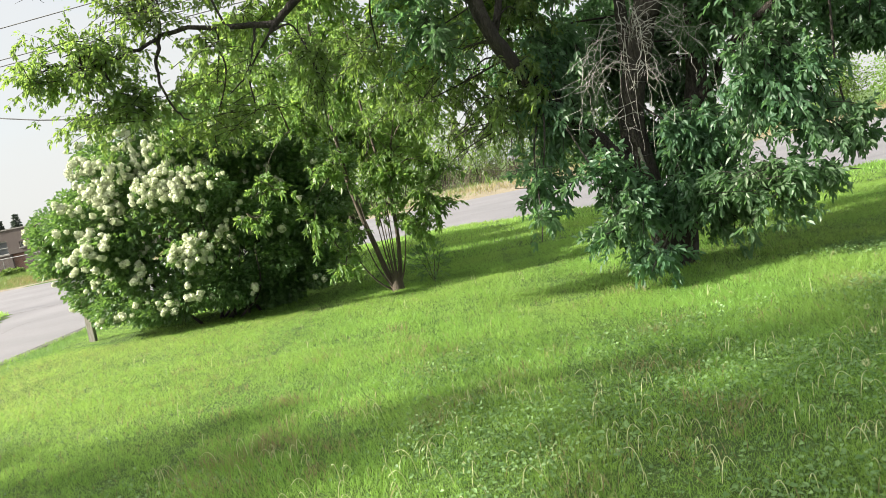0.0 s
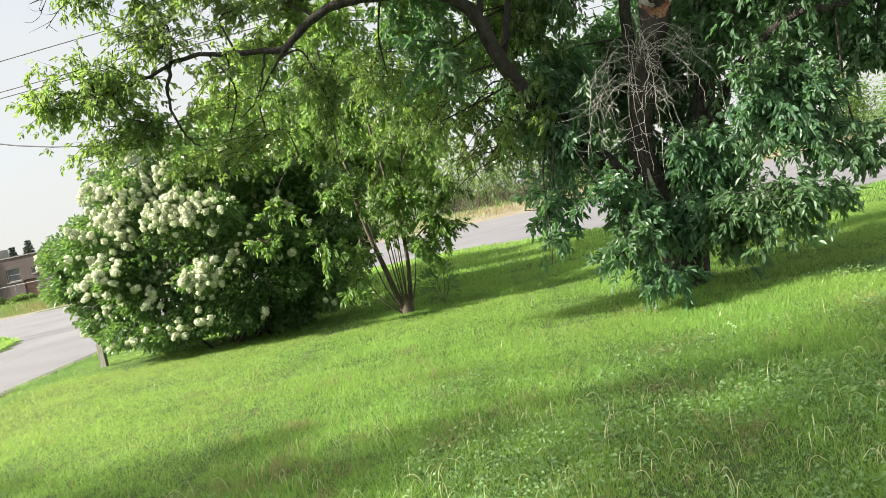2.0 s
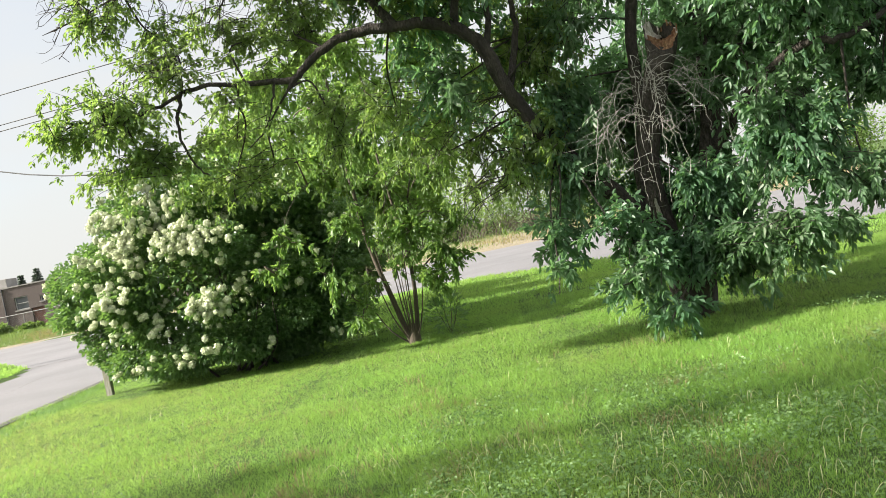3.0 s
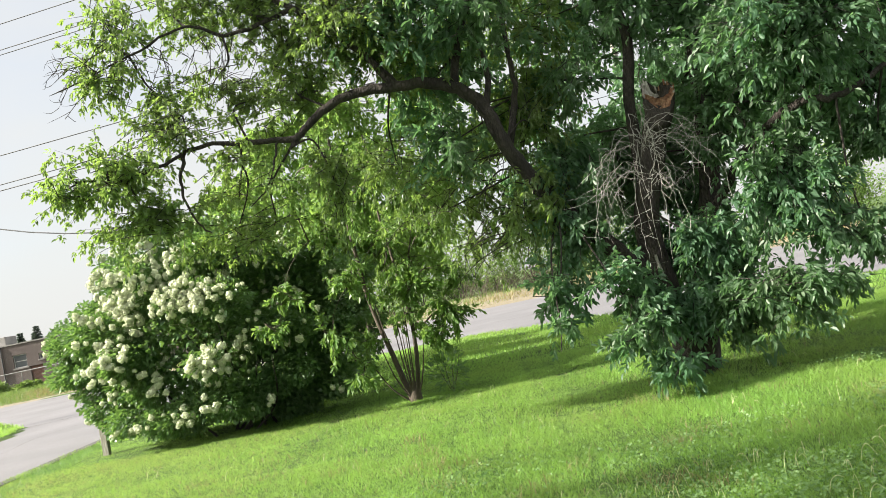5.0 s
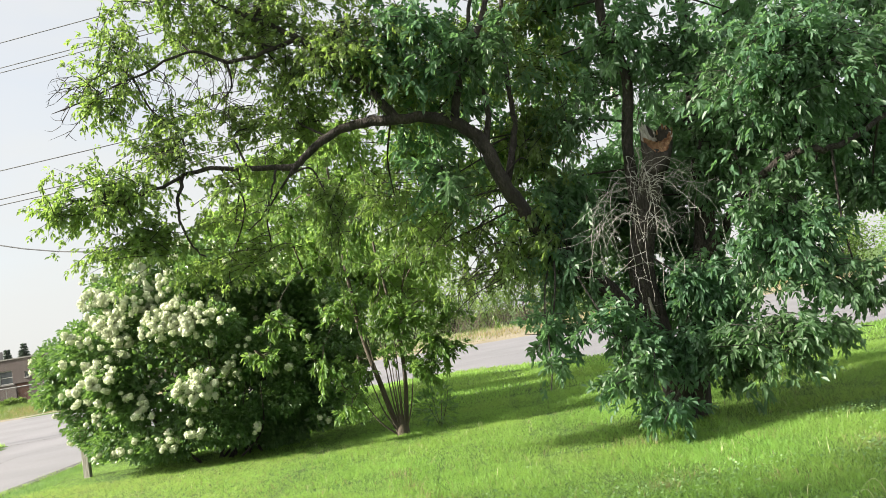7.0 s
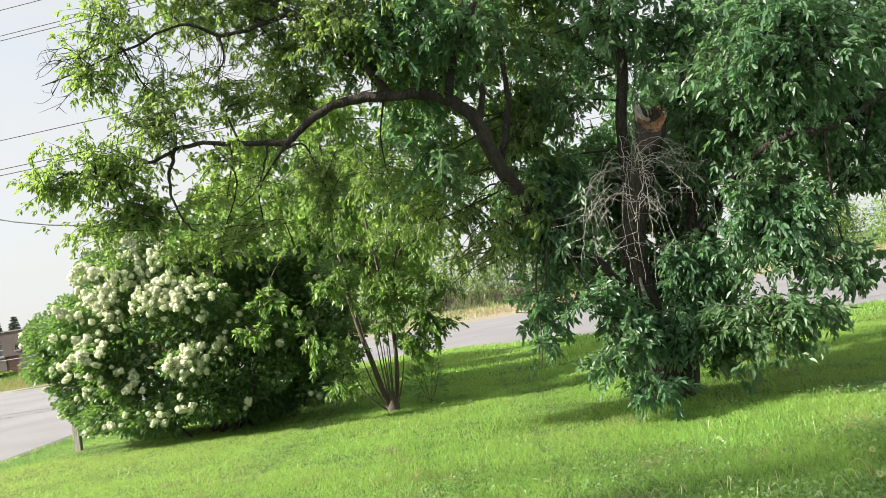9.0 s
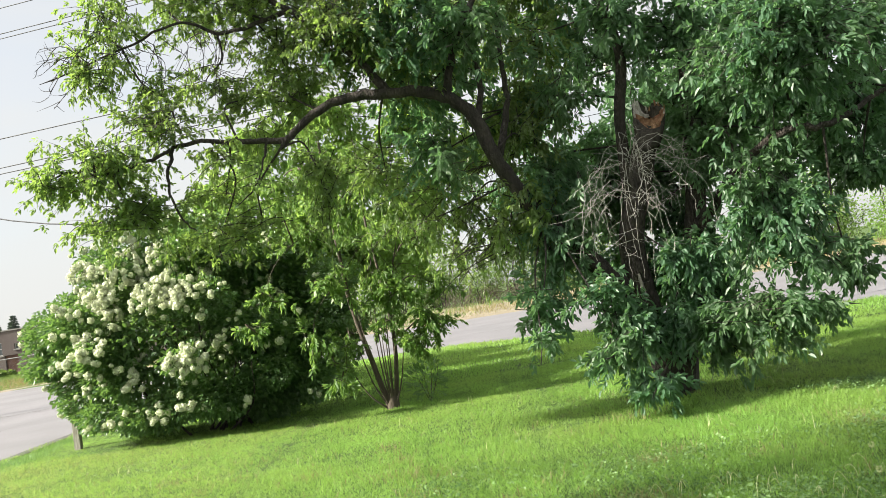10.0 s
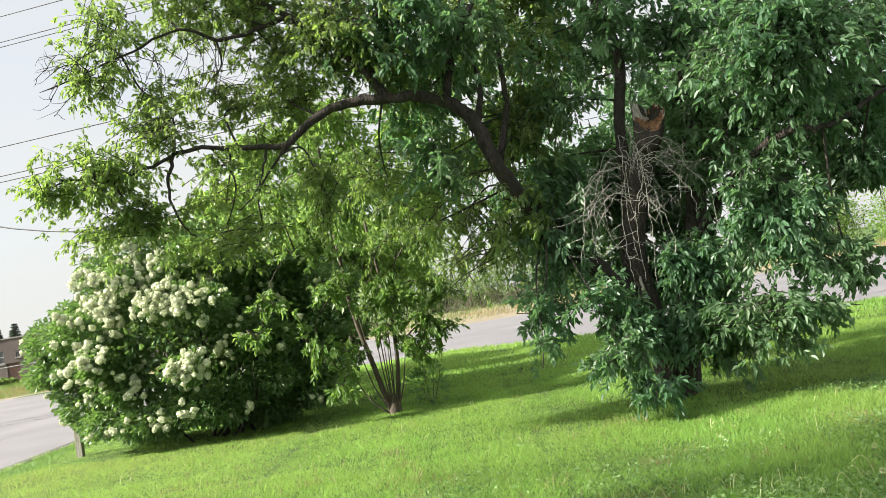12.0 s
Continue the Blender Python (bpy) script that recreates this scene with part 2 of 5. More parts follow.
def bevel_box(x0, y0, z0, x1, y1, z1, r=0.01):
    bm = bmesh.new()
    bmesh.ops.create_cube(bm, size=1.0)
    for v in bm.verts:
        v.co = Vector(((x0 + x1) / 2 + v.co.x * (x1 - x0), (y0 + y1) / 2 + v.co.y * (y1 - y0), (z0 + z1) / 2 + v.co.z * (z1 - z0)))
    bmesh.ops.bevel(bm, geom=bm.edges[:], offset=r, segments=2, affect='EDGES', profile=0.6)
    return bm


def wave(p, s, seed=0.0):
    """A cheap smooth noise of about -1 to 1."""
    x, y, z = p[:, 0] * s, p[:, 1] * s, p[:, 2] * s
    return (np.sin(x * 1.7 + 1.3 * np.sin(y * 1.1 + seed) + seed) + np.sin(y * 1.9 + 1.7 * np.sin(z * 1.3 + seed * 2)) + np.sin(z * 2.1 + 1.1 * np.sin(x * 0.9 + seed * 3))) / 3


def leaf_blades(base, way, size, width, fold=0.18, sag=0.15, flat=0.9):
    """Leaves of two quads, folded along the rib and bent down at the tip."""
    n = len(base)
    way = unit(way)
    tilt = unit(np.concatenate([RNG.normal(0, flat, (n, 2)), np.ones((n, 1))], axis=1))
    side = unit(np.cross(way, tilt))
    up = np.cross(side, way)
    s = size[:, None]
    w = s * width
    rib = lambda k: base + way * s * k - np.array([0, 0, 1.0]) * s * sag * k * k
    v = np.stack([rib(0.0),
                  rib(0.30) + side * w * 0.80 + up * w * fold * 2,
                  rib(0.62) + side * w * 0.85 + up * w * fold * 2,
                  rib(1.0),
                  rib(0.62) - side * w * 0.85 + up * w * fold * 2,
                  rib(0.30) - side * w * 0.80 + up * w * fold * 2], axis=1).reshape(-1, 3)
    k = np.arange(n)[:, None] * 6
    f = np.concatenate([k + np.array([0, 1, 2, 3]), k + np.array([0, 3, 4, 5])], axis=1).reshape(-1, 4)
    return v, f


def sprays(at, way, length, leaflets=5, leaf=0.09, width=0.24, spread=0.85, droop=0.35):
    """Compound leaves: leaflets in pairs along a stalk, with one at its end."""
    n = len(at)
    way = unit(way)
    side = unit(np.cross(way, RNG.normal(0, 1, (n, 3))))
    shapes = []
    for i in range(leaflets):
        if i == leaflets - 1:
            k, turn = 1.0, np.zeros((n, 1))
        else:
            k = 0.30 + 0.62 * (i // 2) / max(1, (leaflets - 1) // 2)
            turn = np.full((n, 1), spread if i % 2 else -spread)
        d = way + side * turn + RNG.normal(0, 0.22, (n, 3)) - np.array([0, 0, droop])
        p = at + way * (length * k)[:, None] - np.array([0, 0, 1.0]) * (length * 0.3 * k * k)[:, None]
        shapes.append(leaf_blades(p, d, leaf * RNG.uniform(0.7, 1.25, n), width))
    return join(shapes)


def in_blob(n, centre, radii, hollow=0.35, gaps=0.25, seed=0.0, scale=2.6):
    """Points in an uneven blob, thinner inside, with gaps."""
    d = unit(RNG.normal(0, 1, (n * 2, 3)))
    r = (hollow ** 3 + (1 - hollow ** 3) * RNG.random(n * 2)) ** (1 / 3)
    lump = 1 + 0.22 * wave(d * 2.0 + seed, 1.3, seed)
    q = d * (r * lump)[:, None] * np.array(radii)
    p = q + np.array(centre)
    keep = wave(p, scale, seed) > -1 + 2 * gaps * 0.9
    return p[keep][:n], d[keep][:n]


class Crown:
    """Gathers the leaves and the thin wood of one tree: twigs that fan out of a branch and hang, with leaves along them."""

    def __init__(self, lines, leaf=0.10, width=0.27, leaflets=5):
        self.lines, self.leaf, self.width, self.leaflets = lines, leaf, width, leaflets
        self.leaves, self.wood, self.count = [], [], 0

    def clump(self, x, y, z, rx, ry, rz, n, gaps=0.25, leaf=1.0, hang=0.5, branch=True):
        self.count += 1
        c, radii = np.array([x, y, z]), np.array([rx, ry, rz])
        per = 11
        t = max(3, n // per)
        d = unit(RNG.normal(0, 1, (t, 3)))
        a = c + RNG.normal(0, 0.28, (t, 3)) * radii
        b = c + d * radii * RNG.uniform(0.55, 1.2, (t, 1)) + np.array([0, 0, 0.1 * rz])
        keep = wave(b, 2.2, self.count * 1.37) > -1 + 1.8 * gaps
        a, b, d = a[keep], b[keep], d[keep]
        t = len(a)
        if not t:
            return
        run = np.linalg.norm(b - a, axis=1)
        k = np.clip(np.linspace(0.12, 1.0, per)[None, :] + RNG.normal(0, 0.04, (t, per)), 0, 1)
        bow = RNG.uniform(0.12, 0.45, t) * run * (0.4 + hang)

        def at(q):
            p = a[:, None, :] + (b - a)[:, None, :] * q[:, :, None]
            p[:, :, 2] -= bow[:, None] * q ** 2.2
            return p
        p = at(k).reshape(-1, 3)
        way = np.repeat(unit(b - a), per, axis=0) * 0.6 + RNG.normal(0, 0.62, p.shape) - np.array([0, 0, hang * 0.8])
        size = self.leaf * leaf
        self.leaves.append(sprays(p, way, size * RNG.uniform(0.9, 1.6, len(p)), self.leaflets, size, self.width))
        line = at(np.tile(np.linspace(0, 1, 4), (t, 1)))
        for q in line:
            self.wood.append(tube(q, 0.0055, 0.0025, 3))
        if branch:
            pts = np.concatenate(self.lines)
            root = pts[np.argmin(((pts - c) ** 2).sum(1) + 0.6 * np.maximum(0, pts[:, 2] - z - 0.3))]
            mid = (root + c) / 2 + np.array([0, 0, 0.10]) + RNG.normal(0, 0.10, 3)
            main = spline([root, mid, c, c + (c - root) * 0.2], 5)
            self.wood.append(tube(main, 0.015, 0.005, 5, 0.1))

    def put(self, tree, leaf_mat, bark, label):
        tagged(part("brushwood", join(self.wood), bark, tree, smooth=True), kind="stuff")
        return part("crown", join(self.leaves), leaf_mat, tree, label)


# ---------------------------------------------------------------- ground, road, far side
LAWN_X = -7.55                      # the side street's edge


def lawn_edge(x):
    """How far the lawn reaches away from the camera, at x."""
    return np.interp(x, [-7.5, -6.6, -5.2, -3.0, 0.0, 3.0, 9.0, 20.0, 60.0], [17.0, 21.0, 23.6, 24.6, 24.3, 22.2, 18.2, 12.0, -8.0])


def road_depth(x, y):
    """Metres into the road from its nearest edge; below zero off the road."""
    lawn = np.minimum(x - LAWN_X, (lawn_edge(x) - y) * 0.9)
    island = np.minimum(np.minimum((-14.2 + 0.355 * (25.2 - y) - x) * 0.94, (-14.2 - 0.76 * (y - 25.2) - x) * 0.80), -13.4 - x)
    far = y - (45.5 + 0.12 * np.maximum(0, x) - 0.05 * np.minimum(0, x))
    return -np.maximum(np.maximum(lawn, island), far)


def ground_z(x, y):
    d = road_depth(x, y)
    dip = -0.16 * np.clip((d + 0.10) / 0.25, 0, 1)
    swell = 0.035 * np.sin(x * 0.55 + 0.4 * np.sin(y * 0.4)) * np.sin(y * 0.47 + 1.0) + 0.012 * np.sin(x * 2.3 + y * 1.1) * np.sin(y * 2.9)
    near = np.clip((-d) / 1.5, 0, 1)
    return dip + swell * near


def verge_z(x, y):
    """Height of the bank across the street."""
    rise = np.clip((y - 47 - 0.12 * np.maximum(0, x) + 0.05 * np.minimum(0, x)) / 12, 0, 1)
    return 0.012 + rise * (0.45 * np.clip((x + 12) / 10, 0, 1) + 0.66 * np.clip((-x - 18) / 8, 0, 1)) + 0.05 * np.sin(x * 1.1 + y) * rise


def steps_between(marks):
    out = []
    for a, b, s in marks:
        out.extend(np.arange(a, b, s))
    return np.array(out + [marks[-1][1]])


def build_ground():
    xs = steps_between([(-3000, -600, 400), (-600, -100, 60), (-100, -30, 5), (-30, -12, 0.5), (-12, 16, 0.3), (16, 40, 0.6), (40, 100, 5), (100, 600, 60), (600, 3000, 400)])
    ys = steps_between([(-3000, -600, 400), (-600, -60, 60), (-60, -4, 4), (-4, 30, 0.3), (30, 52, 0.6), (52, 120, 6), (120, 600, 60), (600, 3000, 400)])
    gx, gy = np.meshgrid(xs, ys)
    gz = ground_z(gx, gy)
    v = np.stack([gx, gy, gz], axis=-1).reshape(-1, 3)
    nx = len(xs)
    i, j = np.meshgrid(np.arange(len(ys) - 1), np.arange(nx - 1), indexing="ij")
    k = (i * nx + j).ravel()
    f = np.stack([k, k + 1, k + nx + 1, k + nx], axis=-1)
    me = mesh_from("ground", v, f, M_SOIL, True)
    tagged(new("ground", me), "mown green lawn ground reaching to the horizon", "ground", kind="structure")
    # the road lies in the dip
    xs = np.linspace(-120, 120, 121)
    ys = np.linspace(-60, 49, 60)
    gx, gy = np.meshgrid(xs, ys)
    v = np.stack([gx, gy, np.full_like(gx, -0.07) + 0.015 * np.sin(gx * 0.3) * np.sin(gy * 0.25)], axis=-1).reshape(-1, 3)
    nx = len(xs)
    i, j = np.meshgrid(np.arange(len(ys) - 1), np.arange(nx - 1), indexing="ij")
    k = (i * nx + j).ravel()
    f = np.stack([k, k + 1, k + nx + 1, k + nx], axis=-1)
    tagged(new("road", mesh_from("road", v, f, M_ROAD, True)), "pale worn asphalt street beside the lawn", "road", kind="structure")
    # dry verge along the far side
    xs = np.linspace(-110, 110, 111)
    ys = np.linspace(45.2, 58.6, 26)
    gx, gy = np.meshgrid(xs, ys)
    gy = gy + 0.12 * np.maximum(0, gx) - 0.05 * np.minimum(0, gx)
    gz = verge_z(gx, gy)
    gz[0, :] = -0.12
    gz[-1, :] = -0.2
    v = np.stack([gx, gy, gz], axis=-1).reshape(-1, 3)
    nx = len(xs)
    i, j = np.meshgrid(np.arange(len(ys) - 1), np.arange(nx - 1), indexing="ij")
    k = (i * nx + j).ravel()
    f = np.stack([k, k + 1, k + nx + 1, k + nx], axis=-1)
    tagged(new("verge", mesh_from("verge", v, f, M_VERGE, True)), "dry tan gravel and grass verge across the street", "verge", kind="structure")

    # seams and cracks in the asphalt
    for keys, w in (([(-14.2, 25.3), (-13.6, 25.5), (-12.6, 25.9), (-11.9, 25.8), (-11.2, 26.5)], 0.07),
                    ([(-22.0, 33.0), (-16.0, 33.6), (-10.0, 34.2), (-4.0, 34.6)], 0.03),
                    ([(-24.0, 44.4), (-20.0, 44.2), (-17.0, 44.6)], 0.10),
                    ([(-12.0, 15.0), (-11.0, 18.0), (-11.4, 21.0), (-10.2, 24.0)], 0.012),
                    ([(0.5, 30.0), (4.0, 29.4), (8.0, 29.8), (14.0, 29.0)], 0.02),
                    ([(6.0, 22.5), (9.0, 24.0), (12.0, 24.2)], 0.015)):
        line = spline([(x, y, 0.0) for x, y in keys], 6)
        line[:, 1] += RNG.normal(0, 0.05, len(line))
        line[:, 2] = -0.052
        d = unit(np.gradient(line, axis=0))
        s = np.stack([-d[:, 1], d[:, 0], np.zeros(len(d))], axis=1) * (w * RNG.uniform(0.3, 1.0, (len(d), 1)))
        v = np.concatenate([line + s, line - s])
        k = len(line)
        f = np.array([(i, i + 1, k + i + 1, k + i) for i in range(k - 1)])
        o = part("crack", (v, f), M_CRACK, None)
        o.parent = bpy.data.objects["road"]


build_ground()


# ---------------------------------------------------------------- the big tree
def big_tree():
    base = (2.55, 9.85, 0.0)
    tree = thing("tree", base, "large leafy tree with dark leaning stems and a snapped trunk", "tree")
    stem_a = spline([(2.50, 9.90, -0.15), (2.66, 9.90, 0.6), (2.92, 10.0, 1.4), (3.16, 10.1, 2.25), (3.30, 10.2, 3.3), (3.42, 10.3, 4.4), (3.5, 10.3, 6.0)])
    stem_b = spline([(2.44, 9.80, -0.15), (2.30, 9.70, 0.8), (2.17, 9.60, 1.75), (2.36, 9.50, 2.5), (2.56, 9.45, 3.12)])
    stem_c = spline([(2.24, 9.62, 2.1), (2.28, 9.70, 2.7), (2.31, 9.70, 3.3), (2.44, 9.70, 4.1), (2.28, 9.7, 4.9), (2.45, 9.7, 6.0)])
    limb_l = spline([(2.26, 9.72, 1.0), (1.75, 9.60, 1.65), (1.20, 9.50, 2.25), (0.78, 9.30, 2.95), (0.57, 9.20, 3.50), (0.20, 9.10, 3.80), (-0.39, 9.0, 3.87), (-0.96, 9.0, 3.86), (-1.36, 8.95, 3.62), (-1.57, 8.90, 3.43)])
    limb_l2 = spline([(-1.50, 8.92, 3.50), (-2.02, 8.90, 3.57), (-2.55, 8.80, 3.61), (-2.91, 8.70, 3.49), (-3.40, 8.60, 3.38), (-3.95, 8.50, 3.5)])
    limb_u = spline([(-0.33, 9.0, 3.86), (-0.72, 9.0, 4.43), (-1.38, 9.0, 5.03), (-2.1, 9.0, 5.5)])
    limb_u2 = spline([(-1.30, 9.0, 4.95), (-2.01, 9.0, 4.82), (-2.46, 8.9, 4.97), (-3.10, 8.8, 4.75), (-4.0, 8.7, 4.45)])
    limb_r = spline([(3.02, 10.02, 1.75), (3.42, 9.3, 2.45), (3.78, 8.65, 2.72), (4.15, 8.45, 2.70), (4.9, 8.6, 3.0)])
    limb_t = spline([(0.30, 9.12, 3.72), (0.5, 9.3, 4.4), (0.9, 9.4, 5.2), (0.9, 9.5, 6.4)])
    limb_v = spline([(0.62, 9.25, 3.40), (0.72, 9.35, 4.0), (0.66, 9.4, 4.7), (0.8, 9.5, 5.6)])
    limb_w = spline([(0.80, 9.35, 3.00), (1.00, 9.45, 3.7), (1.02, 9.5, 4.5), (1.15, 9.5, 5.6)])
    limb_d = spline([(-1.72, 8.91, 3.52), (-1.80, 8.88, 3.25), (-1.92, 8.86, 3.02), (-2.12, 8.85, 2.86)])
    limb_e = spline([(-2.70, 8.77, 3.58), (-2.78, 8.7, 3.2), (-2.70, 8.7, 2.85), (-2.55, 8.7, 2.65)])
    part("trunk", tube(stem_a, 0.215, 0.06, 12, 0.06), M_BARK, tree, "dark rough trunk", True)
    part("broken_trunk", tube(stem_b, 0.165, 0.135, 12, 0.06), M_BARK, tree, "dark trunk snapped off at the top", True)
    part("stem", tube(stem_c, 0.085, 0.05, 10, 0.06), M_BARK, tree, smooth=True)
    for line, r0, r1 in ((limb_l, 0.122, 0.036), (limb_l2, 0.036, 0.010), (limb_u, 0.055, 0.022), (limb_u2, 0.028, 0.007), (limb_r, 0.06, 0.025), (limb_t, 0.05, 0.025), (limb_v, 0.04, 0.02), (limb_w, 0.045, 0.02), (limb_d, 0.014, 0.006), (limb_e, 0.022, 0.008)):
        part("limb", tube(line + RNG.normal(0, 0.008, line.shape), r0, r1, 9, 0.12), M_BARK, tree, smooth=True)
    # a strip of bare wood low on the broken trunk
    part("bark_scar", tube(spline([(2.17, 9.47, 1.46), (2.18, 9.47, 1.36), (2.20, 9.48, 1.25), (2.21, 9.49, 1.16)], 4), 0.014, 0.030, 7, 0.3), M_PALE_WOOD, tree, "pale strip of bare wood", True)
    # the broken trunk's torn end: a steep, heart-shaped break that faces the lawn
    n, cx, cy, cz = 32, 2.60, 9.44, 3.235
    ang = np.linspace(0, 2 * np.pi, n, endpoint=False)
    rim = 0.160 * (1 + 0.16 * np.cos(2 * ang) * (np.sin(ang) > 0) + 0.10 * np.sin(3 * ang + 0.4) + RNG.uniform(-0.06, 0.06, n))
    rim *= np.where(np.abs(ang - 1.62) < 0.25, 0.66, 1.0) * np.where(np.abs(ang - 2.15) < 0.30, 1.18, 1.0)
    rim *= 1 + 0.42 * np.maximum(0, np.sin(ang)) ** 2
    face = []
    for k in (1.0, 0.88, 0.70, 0.50, 0.28, 0.08):
        u, v = rim * k * np.cos(ang), rim * k * np.sin(ang)
        deep = 0.055 * (1 - k * k) + 0.08 * np.exp(-((u - 0.062) ** 2 + 0.4 * (v - 0.065) ** 2) / 0.0022) + RNG.normal(0, 0.007, n)
        face.append(np.stack([cx + u, cy + 0.42 * v + deep, cz + v - 0.25 * deep], axis=1))
    shaft = [np.stack([2.50 + dx + r * np.cos(ang), cy + r * np.sin(ang), np.full(n, z)], axis=1) for z, r, dx in ((2.86, 0.142, 0.0), (2.96, 0.146, 0.045))]
    shaft.append(0.45 * shaft[-1] + 0.55 * (face[0] + np.array([0, 0.0, -0.01])) + np.stack([0.012 * np.cos(ang), 0.012 * np.sin(ang), np.zeros(n)], axis=1))

    def skin(rs, keep=lambda k, i: True):
        v = np.concatenate(rs)
        f = [(k * n + i, k * n + (i + 1) % n, (k + 1) * n + (i + 1) % n, (k + 1) * n + i) for k in range(len(rs) - 1) for i in range(n) if keep(k, i)]
        used, f = np.unique(np.array(f), return_inverse=True)
        return v[used], f.reshape(-1, 4)

    def zone(k, i):
        u, v = rim[i] * math.cos(ang[i]) * (0.95, 0.8, 0.6, 0.4, 0.2)[k], rim[i] * math.sin(ang[i]) * (0.95, 0.8, 0.6, 0.4, 0.2)[k]
        if (u - 0.062) ** 2 + 0.4 * (v - 0.065) ** 2 < 0.0016:
            return "hollow"
        if (u < 0.015 and v > -0.005 - 0.5 * u) or (k == 0 and u > 0.02 and v > -0.02):
            return "pale"
        return "orange"
    part("bark_collar", skin(shaft + face[:1]), M_BARK, tree, "dark bark collar round the break", True)
    part("torn_end", skin(face, lambda k, i: zone(k, i) == "orange"), M_BREAK, tree, "torn orange-brown wood of the snapped trunk")
    part("bare_lobe", skin(face, lambda k, i: zone(k, i) == "pale"), M_PALE_WOOD, tree, "pale grey weathered wood along the break")
    part("hollow", skin(face, lambda k, i: zone(k, i) == "hollow"), M_ROT, tree, "dark rotten hollow in the break")
    for k in range(12):
        i = int(RNG.integers(1, n // 2))
        p = face[0][i] * 0.92 + np.array([cx, cy, cz]) * 0.08
        h = RNG.uniform(0.02, 0.06) * (1.6 if i > n // 4 else 1.0)
        part("splinter", tube(spline([p - np.array([0, 0, 0.03]), p + np.array([RNG.normal(0, 0.008), 0, h * 0.5]), p + np.array([RNG.normal(0, 0.015), 0.01, h])], 2), RNG.uniform(0.008, 0.018), 0.003, 5, 0.25), M_PALE_WOOD if i > n // 4 else M_BREAK, tree)
    # dead twigs that arch out of the broken trunk and hang
    for k in range(40):
        dead = []
        side = -1 + 2 * ((k * 0.618) % 1.0)
        root = np.array([2.26 + 0.10 * side, 9.30, RNG.uniform(2.30, 3.00)])
        out = np.array([side * RNG.uniform(0.45, 1.0) - 0.06, RNG.uniform(-0.50, -0.08), 0])
        drop = RNG.uniform(0.05, 1.35) * (1.15 - 0.45 * abs(side))
        keys = [root, root + out * 0.40 + np.array([0, 0, RNG.uniform(-0.02, 0.16)]), root + out * 0.80 + np.array([0, 0, -drop * 0.18]), root + out * 0.98 + np.array([0, 0, -drop * 0.55]), root + out * RNG.uniform(0.9, 1.1) + np.array([0, 0, -drop])]
        line = spline([q + RNG.normal(0, 0.03, 3) for q in keys], 5)
        dead.append(tube(line + RNG.normal(0, 0.008, line.shape), 0.0048, 0.0016, 4, 0.1))
        for s in range(7):
            q = line[RNG.integers(4, len(line))]
            w = RNG.normal(0, 0.13, 3) * np.array([1.1, 0.6, 0.7]) - np.array([0, 0, 0.09])
            mid = q + w * 0.5 + RNG.normal(0, 0.025, 3)
            dead.append(tube(spline([q, mid, q + w], 3), 0.0028, 0.0012, 3))
            w2 = RNG.normal(0, 0.06, 3)
            dead.append(tube(spline([mid, mid + w2 * 0.5 + RNG.normal(0, 0.01, 3), mid + w2], 2), 0.0020, 0.0010, 3))
        if k % 3 != 1:
            part("dead_twig", join(dead), M_DEAD, tree, "bare grey dead twig")
    # bare twig ends that stick out over the bush
    for k in range(9):
        root = np.array([RNG.uniform(-3.7, -3.0), 8.7, RNG.uniform(4.2, 5.0)])
        end = root + np.array([RNG.uniform(-0.5, -0.15), RNG.uniform(-0.2, 0.1), RNG.uniform(-0.4, 0.05)])
        line = spline([root, (root + end) / 2 + np.array([0, 0, 0.10]) + RNG.normal(0, 0.05, 3), end], 5)
        bare = [tube(line, 0.007, 0.003, 4)]
        for s in range(5):
            q = line[RNG.integers(3, len(line))]
            w = RNG.normal(0, 0.085, 3) * np.array([1.3, 0.8, 0.8]) - np.array([0.08, 0, 0.02])
            bare.append(tube(spline([q, q + w * 0.5 + RNG.normal(0, 0.02, 3), q + w], 2), 0.004, 0.002, 3))
        part("bare_twig", join(bare), M_BARK, tree, "leafless dark twig")

    # thin leafless twigs in the gap of sky between the two limbs
    for k in range(16):
        root = np.array([RNG.uniform(-3.3, -1.9), 8.9, RNG.uniform(4.70, 4.92)])
        end = root + np.array([RNG.uniform(-0.35, 0.25), RNG.uniform(-0.1, 0.1), RNG.uniform(-0.95, -0.4)])
        line = spline([root, (root + end) / 2 + np.array([0.10, 0, 0.12]) + RNG.normal(0, 0.05, 3), end], 5)
        bare = [tube(line, 0.0065, 0.0025, 4)]
        for s in range(6):
            q = line[RNG.integers(2, len(line))]
            w = RNG.normal(0, 0.13, 3) * np.array([1.2, 0.6, 0.9]) - np.array([0, 0, 0.06])
            bare.append(tube(spline([q, q + w * 0.5 + RNG.normal(0, 0.02, 3), q + w], 2), 0.004, 0.0018, 3))
        part("bare_twig", join(bare), M_BARK, tree, "leafless dark twig")

    # fine dark twigs that hang between the sapling and the stems
    for k in range(18):
        root = np.array([RNG.uniform(0.5, 1.15), 9.75, RNG.uniform(1.9, 3.1)])
        end = root + np.array([RNG.uniform(-0.85, -0.25), RNG.uniform(-0.1, 0.4), RNG.uniform(-0.55, 0.10)])
        line = spline([root, (root + end) / 2 + np.array([0, 0, 0.10]) + RNG.normal(0, 0.05, 3), end], 5)
        bare = [tube(line, 0.010, 0.003, 4)]
